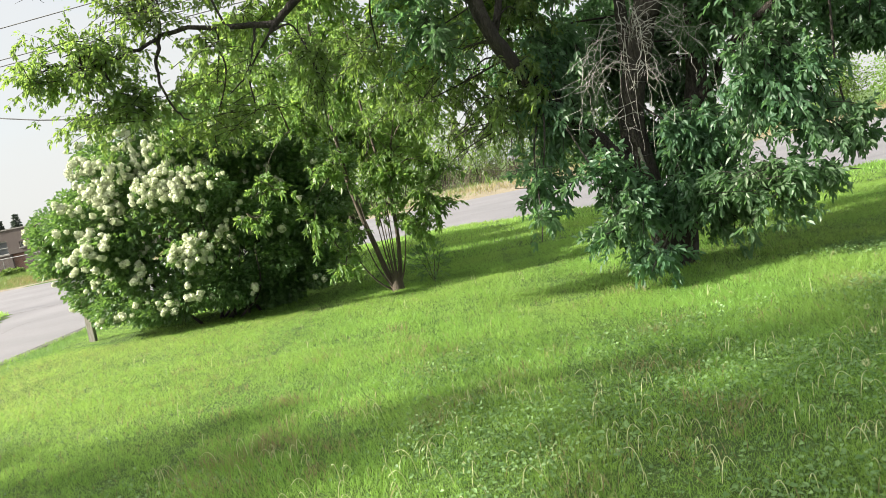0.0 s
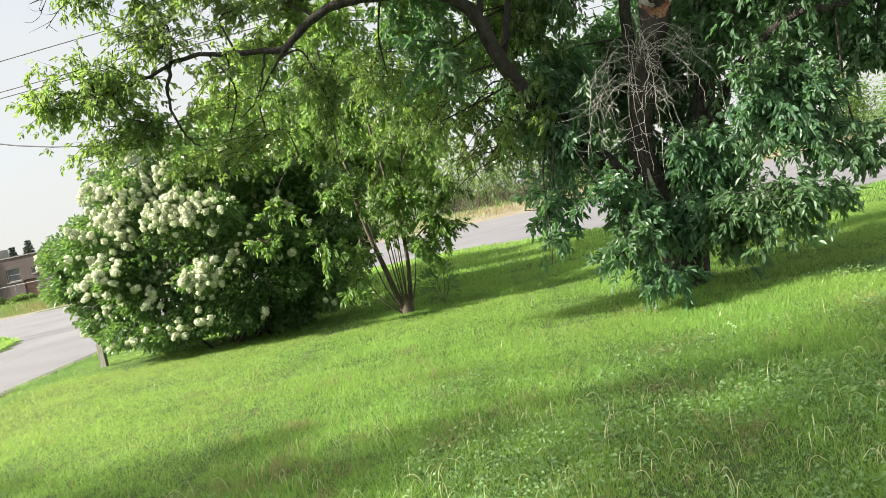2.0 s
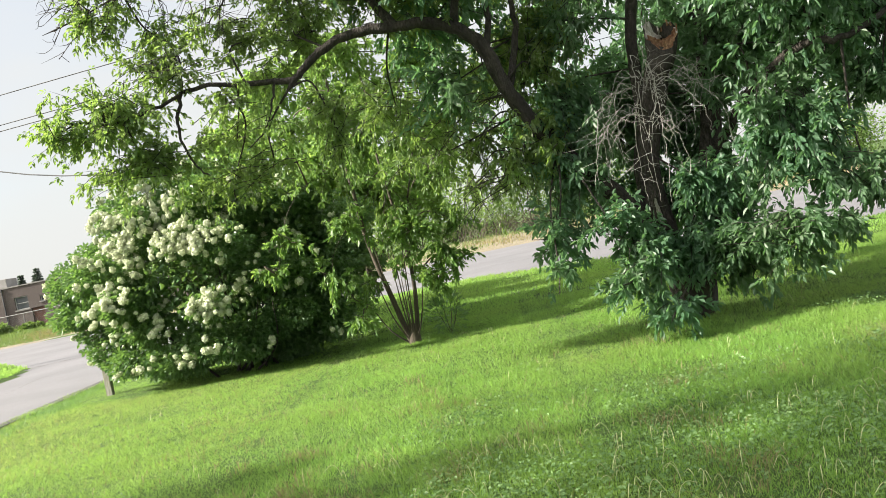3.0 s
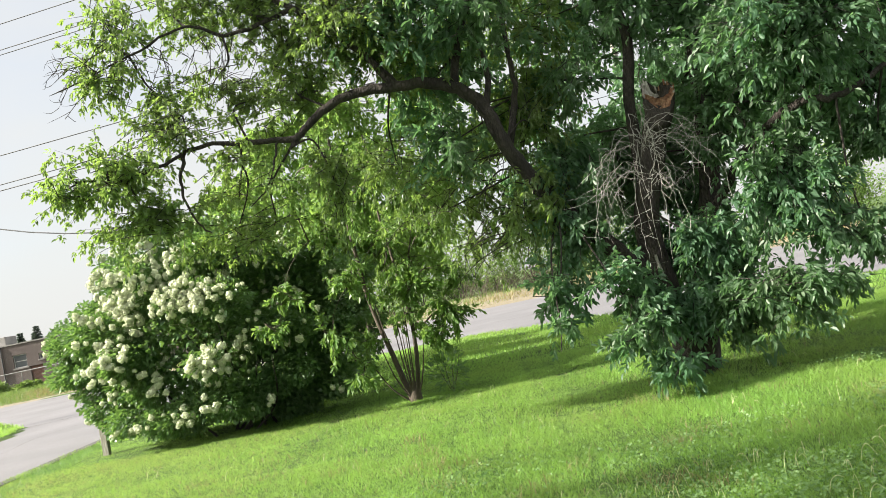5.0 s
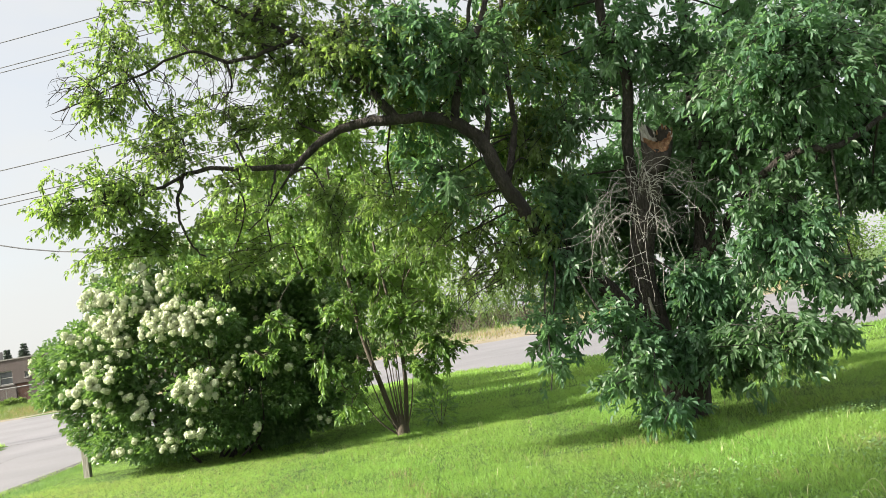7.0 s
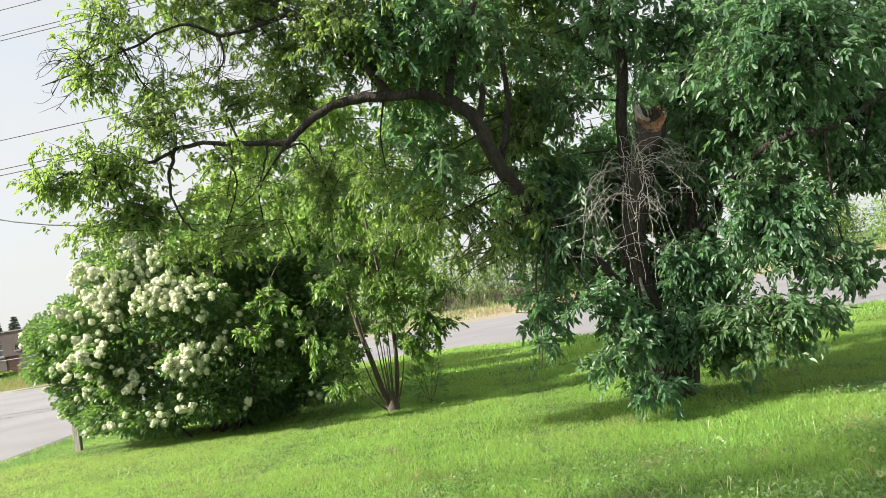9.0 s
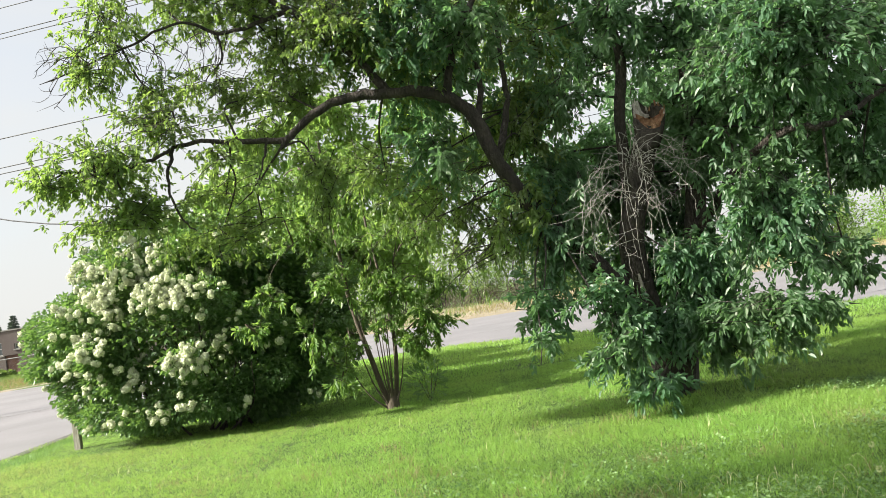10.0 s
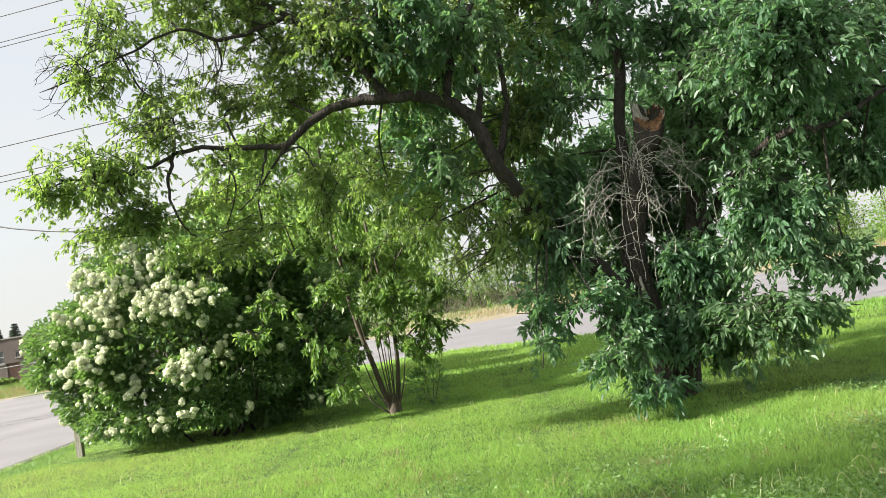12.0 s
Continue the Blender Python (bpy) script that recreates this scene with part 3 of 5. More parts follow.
        for s in range(8):
            q = line[RNG.integers(2, len(line))]
            w = RNG.normal(0, 0.15, 3) * np.array([1.0, 0.6, 0.9]) - np.array([0.05, 0, 0.08])
            bare.append(tube(spline([q, q + w * 0.5 + RNG.normal(0, 0.02, 3), q + w], 2), 0.0045, 0.0018, 3))
        part("bare_twig", join(bare), M_BARK, tree, "leafless dark twig")

    lines = [stem_a[8:], stem_c, limb_l[12:], limb_l2, limb_u, limb_u2, limb_r, limb_t]
    # small leaves on the limbs over the bush
    c = Crown(lines, 0.052, 0.26, 5)
    c.clump(-3.25, 8.8, 5.05, 0.50, 0.5, 0.75, 560, 0.29)
    c.clump(-2.60, 8.8, 5.60, 0.80, 0.5, 0.40, 420, 0.29)
    c.clump(-3.45, 8.7, 4.55, 0.45, 0.4, 0.45, 251, 0.29)
    c.clump(-3.45, 8.6, 3.50, 0.75, 0.6, 0.42, 1035, 0.22)
    c.clump(-3.90, 8.5, 3.40, 0.32, 0.4, 0.34, 215, 0.19)
    c.clump(-2.75, 8.7, 3.85, 0.65, 0.5, 0.40, 467, 0.29)
    c.clump(-3.25, 8.8, 2.95, 0.75, 0.5, 0.35, 640, 0.26)
    c.clump(-2.30, 9.2, 3.10, 0.75, 0.6, 0.48, 330, 0.34)
    c.clump(-2.50, 9.4, 2.60, 0.60, 0.5, 0.30, 240, 0.28)
    c.clump(-1.45, 9.6, 4.25, 0.65, 0.6, 0.60, 780, 0.28)
    c.clump(-1.9, 9.5, 3.75, 0.50, 0.4, 0.28, 220, 0.28, 1.0, 0.5, False)
    c.clump(-1.75, 9.2, 5.30, 0.95, 0.7, 0.55, 980, 0.24)
    c.clump(-1.18, 9.0, 2.95, 0.36, 0.4, 0.75, 378, 0.16, 1.0, 0.9)
    c.clump(-0.55, 10.2, 3.20, 0.95, 0.6, 0.70, 445, 0.29, 1.0, 0.8)
    c.clump(0.00, 10.3, 2.75, 0.80, 0.6, 0.60, 270, 0.30, 1.0, 0.8)
    c.clump(0.25, 10.6, 2.10, 0.70, 0.5, 0.40, 220, 0.32, 1.0, 0.8)
    c.clump(-0.60, 10.8, 2.45, 0.60, 0.5, 0.40, 161, 0.32, 1.0, 0.8)
    c.clump(0.35, 10.5, 2.60, 0.55, 0.5, 0.55, 330, 0.22, 1.0, 0.8)
    c.clump(0.75, 10.3, 2.10, 0.45, 0.4, 0.50, 200, 0.24, 1.0, 0.8)
    c.clump(0.60, 10.2, 3.40, 0.55, 0.5, 0.45, 300, 0.2, 1.0, 0.8)
    c.clump(-1.95, 9.2, 2.75, 0.80, 0.5, 0.35, 180, 0.3)
    c.clump(-0.75, 9.0, 4.75, 1.00, 0.7, 0.60, 1300, 0.2)
    c.clump(-0.45, 9.2, 4.25, 0.80, 0.5, 0.45, 600, 0.22)
    c.clump(-1.4, 9.2, 5.8, 1.3, 0.9, 0.6, 1200, 0.15)
    for x, z in ((-2.3, 6.9), (-1.2, 7.0), (0.0, 7.3)):
        c.clump(x, 8.5, z, 1.1, 0.9, 0.7, 200, 0.12, 1.3)
    c.clump(-1.95, 9.2, 4.10, 0.45, 0.4, 0.30, 200, 0.25)
    c.clump(-2.90, 9.0, 4.30, 0.50, 0.4, 0.32, 190, 0.28)
    c.clump(-2.35, 9.3, 4.45, 0.80, 0.4, 0.40, 260, 0.3, 0.9, 0.9)
    c.clump(0.95, 10.6, 3.75, 0.50, 0.5, 0.50, 420, 0.15, 1.2, 0.8)
    c.clump(1.30, 10.0, 3.70, 0.55, 0.5, 0.55, 420, 0.2, 1.2, 0.8)
    c.clump(1.45, 10.0, 4.50, 0.60, 0.5, 0.50, 330, 0.24, 1.2, 0.8)
    c.clump(0.55, 9.9, 4.95, 0.60, 0.5, 0.45, 300, 0.22, 1.2, 0.8)
    c.clump(0.45, 10.2, 4.6, 0.70, 0.5, 0.50, 420, 0.2, 1.2, 0.8)
    c.clump(1.20, 9.35, 2.45, 0.36, 0.40, 0.45, 280, 0.2, 1.3, 0.8)
    c.clump(0.80, 9.4, 2.20, 0.38, 0.4, 0.50, 160, 0.26, 1.2, 0.8)
    c.clump(1.1, 9.7, 3.3, 0.6, 0.5, 0.6, 420, 0.2, 1.2, 0.8)
    c.clump(-2.55, 9.3, 5.25, 0.60, 0.5, 0.40, 380, 0.2)
    c.clump(-2.15, 8.55, 3.40, 0.45, 0.3, 0.22, 120, 0.15, 1.0, 0.5, False)
    c.clump(1.5, 10.2, 5.25, 0.75, 0.6, 0.45, 520, 0.15, 1.2, 0.8)
    c.clump(1.1, 11.2, 5.3, 0.9, 0.8, 0.6, 620, 0.15, 1.2)
    c.clump(-1.55, 9.3, 4.75, 0.50, 0.5, 0.55, 420, 0.25)
    c.put(tree, M_LEAF_SMALL, M_BARK, "small olive green leaves with gaps of sky")
    # larger, darker leaves in the middle and round the stems
    c = Crown(lines, 0.082, 0.27, 5)
    c.clump(-0.25, 9.1, 4.85, 0.90, 0.8, 0.60, 620, 0.2)
    c.clump(0.60, 8.9, 4.45, 0.90, 0.7, 0.65, 420, 0.28)
    c.clump(0.10, 10.0, 4.10, 1.00, 0.6, 0.60, 441, 0.23)
    c.clump(0.15, 9.2, 3.15, 0.50, 0.5, 0.45, 239, 0.33)
    c.clump(1.42, 9.55, 2.60, 0.42, 0.40, 0.60, 260, 0.22)
    c.clump(1.38, 9.50, 1.95, 0.56, 0.42, 0.55, 360, 0.22)
    c.clump(1.45, 9.8, 2.40, 0.55, 0.5, 0.90, 420, 0.18)
    c.clump(1.60, 9.5, 3.65, 0.60, 0.6, 0.75, 220, 0.36)
    c.clump(2.35, 10.8, 2.60, 1.00, 0.5, 1.10, 1380, 0.11)
    c.clump(2.95, 10.5, 2.35, 0.55, 0.4, 0.80, 460, 0.1)
    c.clump(2.40, 10.7, 4.40, 1.00, 0.6, 0.90, 560, 0.36)
    c.clump(3.60, 10.8, 3.20, 1.10, 0.6, 1.20, 1104, 0.15)
    c.clump(1.00, 9.2, 1.30, 0.42, 0.4, 0.50, 170, 0.28)
    c.clump(1.60, 8.95, 1.16, 0.54, 0.40, 0.48, 240, 0.26)
    c.clump(2.75, 9.3, 1.60, 0.40, 0.4, 0.42, 240, 0.18)
    c.clump(2.45, 10.4, 1.30, 0.90, 0.4, 0.80, 529, 0.15)
    c.clump(2.85, 9.3, 1.05, 0.50, 0.4, 0.55, 277, 0.21)
    c.clump(3.20, 8.63, 0.90, 0.65, 0.45, 0.42, 420, 0.23)
    c.clump(1.66, 8.70, 0.70, 0.46, 0.3, 0.34, 180, 0.15)
    c.clump(1.98, 8.60, 0.32, 0.38, 0.28, 0.20, 130, 0.1)
    c.clump(2.40, 9.25, 4.45, 0.50, 0.35, 0.50, 230, 0.28)
    c.clump(2.30, 9.35, 0.75, 0.40, 0.25, 0.40, 229, 0.15)
    c.clump(3.00, 9.25, 0.55, 0.45, 0.3, 0.30, 195, 0.2)
    c.clump(3.25, 10.6, 1.60, 0.90, 0.6, 0.85, 827, 0.21)
    c.clump(3.55, 8.75, 2.03, 0.68, 0.50, 0.85, 1000, 0.24)
    c.clump(3.76, 8.37, 3.62, 1.15, 0.7, 0.80, 1600, 0.2)
    c.clump(3.20, 9.55, 2.90, 0.40, 0.3, 0.85, 436, 0.12)
    c.clump(3.10, 9.6, 4.30, 0.80, 0.5, 0.60, 575, 0.18)
    c.clump(3.95, 8.65, 1.39, 0.47, 0.4, 0.32, 230, 0.25)
    c.clump(3.90, 8.7, 0.85, 0.35, 0.35, 0.20, 120, 0.2)
    c.clump(4.22, 8.7, 1.20, 0.30, 0.3, 0.18, 80, 0.2)
    c.clump(1.85, 9.10, 1.05, 0.32, 0.3, 0.36, 200, 0.15)
    c.clump(1.25, 11.6, 3.00, 0.90, 0.6, 0.90, 560, 0.14, 1.2)
    c.clump(1.95, 11.8, 4.20, 0.80, 0.6, 0.60, 300, 0.3, 1.2)
    c.clump(1.95, 10.4, 5.40, 0.90, 0.6, 0.35, 320, 0.2, 1.2)
    c.clump(2.82, 9.10, 0.75, 0.40, 0.3, 0.32, 220, 0.15)
    c.clump(2.55, 9.15, 1.60, 0.28, 0.25, 0.28, 120, 0.15)
    c.clump(2.45, 9.20, 0.95, 0.25, 0.22, 0.28, 110, 0.15)
    c.clump(0.66, 8.8, 1.22, 0.24, 0.25, 0.24, 60, 0.15)
    c.clump(0.88, 8.8, 0.94, 0.20, 0.2, 0.18, 36, 0.15)
    c.clump(4.90, 10.6, 2.85, 0.60, 0.5, 0.42, 380, 0.15)
    c.clump(5.35, 10.6, 2.62, 0.50, 0.4, 0.28, 200, 0.15)
    c.clump(4.65, 10.6, 3.50, 0.70, 0.5, 0.50, 440, 0.15)
    c.clump(5.20, 9.4, 3.10, 0.50, 0.4, 0.45, 380, 0.18)
    c.clump(5.30, 9.4, 3.90, 0.60, 0.5, 0.50, 420, 0.18)
    c.clump(4.85, 9.3, 2.32, 0.45, 0.4, 0.28, 320, 0.15)
    c.clump(1.95, 10.8, 5.1, 0.70, 0.5, 0.50, 240, 0.3)
    c.clump(4.75, 9.3, 2.95, 0.85, 0.7, 0.75, 900, 0.2)
    for x, y, z in ((2.8, 12.4, 3.4), (4.2, 12.2, 4.2), (3.6, 14.2, 4.4), (5.0, 13.6, 3.6), (0.6, 13.4, 5.4), (4.6, 11.2, 5.0)):
        c.clump(x, y, z, 1.20, 1.1, 0.95, 330, 0.15, 1.4)
    for x, y, z in ((-0.6, 9.6, 6.3), (0.7, 9.6, 6.1), (2.3, 9.6, 5.6), (3.8, 9.8, 5.6), (5.2, 9.8, 4.6), (0.0, 10.0, 7.3), (-1.2, 9.4, 6.9), (0.4, 9.0, 6.6), (1.7, 10.0, 7.5), (3.2, 10.1, 7.1)):
        c.clump(x, y, z, 1.15, 1.1, 0.85, 330 if z < 6.0 else 130, 0.12, 1.4)
    c.put(tree, M_LEAF, M_BARK, "drooping dark green leaves")
    return tree


RNG = np.random.default_rng(21)
big_tree()


# ---------------------------------------------------------------- the snowball bush
def flower_mesh(seed):
    rng = np.random.default_rng(seed)
    bm = bmesh.new()
    bmesh.ops.create_icosphere(bm, subdivisions=1, radius=0.054)
    for v in bm.verts:
        v.co *= 1 + rng.uniform(-0.10, 0.06)
    n = 44
    for i in range(n):
        z = 1 - 2 * (i + 0.5) / n
        a = i * 2.39996 + rng.uniform(-0.2, 0.2)
        d = Vector((math.sqrt(1 - z * z) * math.cos(a), math.sqrt(1 - z * z) * math.sin(a), z))
        face = (d + Vector(rng.normal(0, 0.35, 3))).normalized()
        s = face.orthogonal().normalized()
        t = face.cross(s)
        turn = rng.uniform(0, 6.28)
        r = rng.uniform(0.015, 0.021)
        mid = d * rng.uniform(0.052, 0.072)
        ring = [bm.verts.new(mid + (s * math.cos(turn + k * 1.2566) + t * math.sin(turn + k * 1.2566)) * r - d * rng.uniform(0.0, 0.006)) for k in range(5)]
        bm.faces.new(ring)
    me = bpy.data.meshes.new("flower_head")
    bm.to_mesh(me)
    bm.free()
    me.materials.append(M_PETAL)
    return me


def bloom(u, v):
    """How thickly the bush flowers, across and up its front: most on the sunny shoulder."""
    hump = lambda a, b, ra, rb: math.exp(-((u - a) / ra) ** 2 - ((v - b) / rb) ** 2)
    edge = min(1.0, max(0.1, (u + 0.92) / 0.22))
    return edge * (0.85 * hump(-0.44, 0.52, 0.32, 0.36) + hump(-0.03, 0.42, 0.20, 0.16) + 0.8 * hump(-0.15, -0.05, 0.28, 0.24) + 0.30 * hump(-0.42, -0.22, 0.28, 0.30) + 0.22 * hump(0.15, -0.15, 0.20, 0.20) + 0.025)


def snowball_bush():
    base = np.array([-3.9, 13.5, 0.0])
    bush = thing("snowball_bush", base, "big rounded bush with white ball flowers and dark green leaves", "bush")
    # stems from the foot
    for k in range(16):
        a = RNG.uniform(0, 2 * math.pi)
        r = RNG.uniform(0.3, 1.7)
        p = base + np.array([RNG.normal(0, 0.35), RNG.normal(0, 0.25), -0.1])
        q = base + np.array([r * math.cos(a) * 1.2, r * math.sin(a) * 0.8, RNG.uniform(1.1, 2.1)])
        part("stem", tube(spline([p, (p + q) / 2 + RNG.normal(0, 0.12, 3), q], 5), 0.022, 0.008, 6, 0.1), M_BARK, bush, smooth=True)
    leaves = []
    centre, radii = np.array([-4.05, 13.6, 1.52]), np.array([2.42, 1.55, 1.82])
    spots = []
    for k in range(185):
        d = unit(RNG.normal(0, 1, 3))
        c = centre + d * radii * RNG.uniform(0.72, 1.0)
        c[0] -= (0.30 if d[2] > -0.1 else -0.10) * max(0.0, -d[0]) * (1 - abs(d[2]))
        c[2] = max(c[2], RNG.uniform(0.22, 0.45))
        if d[1] < 0:
            # the sunny side bulges forward, the other falls back
            c[1] += 1.0 * max(0.0, d[0] - 0.08) - 0.20 * math.exp(-((d[0] + 0.10) / 0.4) ** 2) * -d[1]
        c[2] += 0.22 * max(0.0, d[2]) * math.exp(-((d[0] + 0.30) / 0.4) ** 2)
        spots.append((c, d, RNG.uniform(0.20, 0.44)))
    for x, y, z, r in ((-6.12, 13.20, 0.80, 0.32), (-5.85, 13.05, 0.52, 0.30), (-6.25, 13.30, 1.10, 0.32), (-5.55, 12.75, 0.55, 0.32), (-6.40, 13.25, 1.45, 0.36), (-5.00, 12.60, 0.45, 0.34), (-6.05, 13.0, 1.9, 0.4), (-6.55, 13.4, 2.05, 0.34), (-5.05, 13.2, 3.20, 0.36), (-4.6, 13.3, 3.22, 0.34), (-4.1, 13.3, 3.15, 0.36), (-5.5, 13.1, 2.9, 0.36), (-2.15, 13.3, 0.95, 0.40), (-1.95, 13.4, 1.55, 0.42), (-2.3, 13.2, 0.50, 0.36), (-2.05, 13.6, 2.10, 0.42), (-2.3, 14.0, 0.8, 0.45)):
        spots.append((np.array([x, y, z]), unit(np.array([x, y, z]) - centre), r))
    for k, (c, d, r) in enumerate(spots):
        p, n = in_blob(int(4600 * r * r + 150), c, (r, r, r * 0.75), 0.45, 0.2, k * 0.77, 3.2)
        lift = np.array([d[0], d[1], max(d[2], 0.05)])
        way = n * 0.8 + lift * 0.8 + RNG.normal(0, 0.55, p.shape) - np.array([0, 0, 0.15])
        leaves.append(leaf_blades(np.maximum(p, [-99, -99, 0.05]), way, RNG.uniform(0.036, 0.084, len(p)), 0.40, 0.14, 0.2))
    p, n = in_blob(7000, centre - np.array([0, 0, 0.1]), radii * 0.78, 0.2, 0.1, 3.0)
    p = p[p[:, 2] > 0.30]
    leaves.append(leaf_blades(p, RNG.normal(0, 1, p.shape), RNG.uniform(0.08, 0.13, len(p)), 0.36))
    part("leaves", join(leaves), M_LEAF_BUSH, bush, "dense lobed dark green leaves")
    heads = [flower_mesh(k) for k in range(4)]
    heart, radius = np.array([q[0] for q in spots]), np.array([q[2] for q in spots])
    made = 0
    while made < 960:
        k = int(RNG.integers(1, 6))
        if RNG.random() < 0.05:
            c, d, r = spots[int(RNG.integers(0, len(spots)))]
            if c[0] > centre[0]:
                continue
            out = unit(d + RNG.normal(0, 0.4, 3))
            q = c + out * np.array([r, r, r * 0.8]) * 0.95
        else:
            # on the sunny front of the leaf clumps
            u, v = RNG.uniform(-1.05, 0.9), RNG.uniform(-0.85, 1.12)
            if RNG.random() > bloom(u, v):
                continue
            x, z = centre[0] + u * radii[0], centre[2] + v * radii[2]
            lap = radius ** 2 - (x - heart[:, 0]) ** 2 - ((z - heart[:, 2]) / 0.8) ** 2
            if lap.max() < 0.004:
                continue
            q = np.array([x, np.where(lap > 0.004, heart[:, 1] - np.sqrt(np.maximum(lap, 0)), 99).min() - 0.04, z])
        for s in range(k):
            p = q + RNG.normal(0, 0.085, 3) * np.array([1.4, 0.5, 0.75])
            if p[2] < 0.35:
                continue
            ob = new("flower_head", heads[int(RNG.integers(0, 4))])
            ob.parent = bush
            ob.location = p - base
            z = RNG.uniform(0.50, 1.08)
            ob.scale = (z * RNG.uniform(0.9, 1.2), z, z * RNG.uniform(0.75, 0.95))
            ob.rotation_euler = RNG.uniform(0, 6, 3)
            made += 1
    return bush


RNG = np.random.default_rng(5)
snowball_bush()


# ---------------------------------------------------------------- the sapling beside the bush
def sapling():
    base = (-1.12, 12.5, 0.0)
    tree = thing("sapling", base, "young many-stemmed tree with fresh green compound leaves beside the bush", "tree")
    a = spline([(-1.13, 12.5, -0.1), (-1.32, 12.5, 0.74), (-1.50, 12.4, 1.64), (-1.56, 12.4, 2.43), (-1.61, 12.3, 3.4), (-1.6, 12.3, 4.2)])
    b = spline([(-1.08, 12.5, -0.1), (-0.95, 12.5, 0.83), (-0.97, 12.6, 1.53), (-1.05, 12.6, 2.25), (-1.13, 12.7, 3.0), (-1.1, 12.7, 4.0)])
    part("stem", tube(a, 0.048, 0.018, 9, 0.06), M_BARK_SAP, tree, smooth=True)
    part("stem", tube(b, 0.038, 0.013, 9, 0.06), M_BARK_SAP, tree, smooth=True)
    part("root_crown", tube(spline([(-1.1, 12.5, -0.1), (-1.1, 12.5, 0.12), (-1.1, 12.5, 0.3)], 3), 0.12, 0.07, 10, 0.12), M_BARK_SAP, tree, smooth=True)
    lines = [a, b]
    for dx, h in ((-0.55, 0.7), (-0.42, 1.2), (-0.12, 1.5), (0.0, 1.1), (0.06, 1.3), (0.22, 1.5), (0.34, 1.1), (-0.25, 0.9), (0.12, 1.9), (-0.06, 2.1), (0.28, 2.0), (-0.33, 1.7)):
        s = spline([(-1.11, 12.48, -0.05), (-1.11 + dx * 0.55, 12.4, h * 0.35), (-1.11 + dx, 12.38, h)], 5)
        part("shoot", tube(s, 0.016, 0.006, 6, 0.08), M_BARK_SAP, tree, smooth=True)
        lines.append(s)
    for s in ([(-1.56, 12.40, 2.50), (-2.00, 12.15, 2.72), (-2.45, 11.90, 2.35), (-2.70, 11.85, 1.75), (-2.80, 11.85, 1.35)], [(-1.52, 12.40, 1.75), (-1.75, 12.10, 1.85), (-1.98, 11.85, 1.50), (-2.05, 11.80, 1.05)]):
        s = spline(s, 6)
        part("shoot", tube(s, 0.007, 0.003, 6, 0.08), M_BARK_SAP, tree, smooth=True)
        lines.append(s)
    c = Crown(lines, 0.060, 0.26, 7)
    c.clump(-1.95, 12.1, 2.75, 0.55, 0.45, 0.35, 142, 0.15)
    c.clump(-1.10, 12.3, 2.35, 0.75, 0.5, 0.55, 190, 0.28)
    c.clump(-0.60, 12.2, 1.60, 0.45, 0.4, 0.40, 90, 0.24)
    c.clump(-1.75, 11.95, 2.05, 0.45, 0.35, 0.35, 90, 0.2, 1.4)
    c.clump(-1.80, 12.0, 0.85, 0.28, 0.3, 0.30, 37, 0.15)
    c.clump(-0.30, 12.0, 1.28, 0.42, 0.3, 0.28, 130, 0.15, 1.3)
    c.clump(-0.62, 12.0, 0.98, 0.35, 0.3, 0.26, 90, 0.15, 1.3)
    c.clump(-0.85, 12.0, 1.70, 0.40, 0.3, 0.35, 120, 0.15, 1.3)
    c.clump(-2.50, 11.8, 1.90, 0.50, 0.3, 0.30, 70, 0.2, 1.5)
    c.clump(-2.05, 11.8, 1.25, 0.45, 0.3, 0.40, 70, 0.2, 1.5)
    c.clump(-2.80, 11.9, 1.45, 0.40, 0.3, 0.25, 40, 0.2, 1.5)
    c.clump(-1.72, 11.9, 0.60, 0.22, 0.25, 0.26, 45, 0.1, 1.5)
    c.clump(-0.70, 12.2, 2.05, 0.55, 0.4, 0.45, 165, 0.26)
    c.clump(-0.20, 12.3, 1.75, 0.40, 0.35, 0.40, 110, 0.26)
    c.clump(-0.95, 12.3, 1.25, 0.40, 0.35, 0.35, 97, 0.2)
    c.clump(-0.30, 12.4, 2.50, 0.50, 0.4, 0.45, 180, 0.28)
    c.clump(-1.55, 12.1, 1.15, 0.35, 0.3, 0.40, 82, 0.2)
    c.clump(-1.65, 12.0, 2.10, 0.40, 0.3, 0.35, 97, 0.2)
    c.clump(-1.20, 11.3, 3.15, 0.50, 0.4, 0.60, 247, 0.15)
    c.clump(-0.45, 11.4, 3.00, 0.60, 0.4, 0.60, 247, 0.2)
    c.clump(-1.60, 11.3, 3.70, 0.55, 0.4, 0.45, 180, 0.2)
    c.clump(-2.30, 11.4, 3.40, 0.55, 0.4, 0.40, 165, 0.2)
    c.clump(-1.40, 12.5, 3.60, 0.85, 0.7, 0.80, 315, 0.25)
    c.clump(-2.60, 13.6, 3.70, 1.10, 0.9, 0.70, 315, 0.25)
    c.clump(-0.60, 13.0, 3.40, 0.75, 0.7, 0.75, 195, 0.3)
    c.put(tree, M_LEAF_YOUNG, M_BARK_SAP, "fresh bright green compound leaves")
    weed = thing("weed", (-0.55, 12.75, 0.0), "dark leafy weed clump in the shade beside the sapling", "plant")
    p, d = in_blob(260, (-0.55, 12.75, 0.32), (0.28, 0.25, 0.36), 0.1, 0.1, 2.2)
    p[:, 2] = np.maximum(p[:, 2], 0.02)
    part("leaves", leaf_blades(p, d + np.array([0, 0, 0.4]), RNG.uniform(0.06, 0.12, len(p)), 0.22), M_LEAF_BUSH, weed)
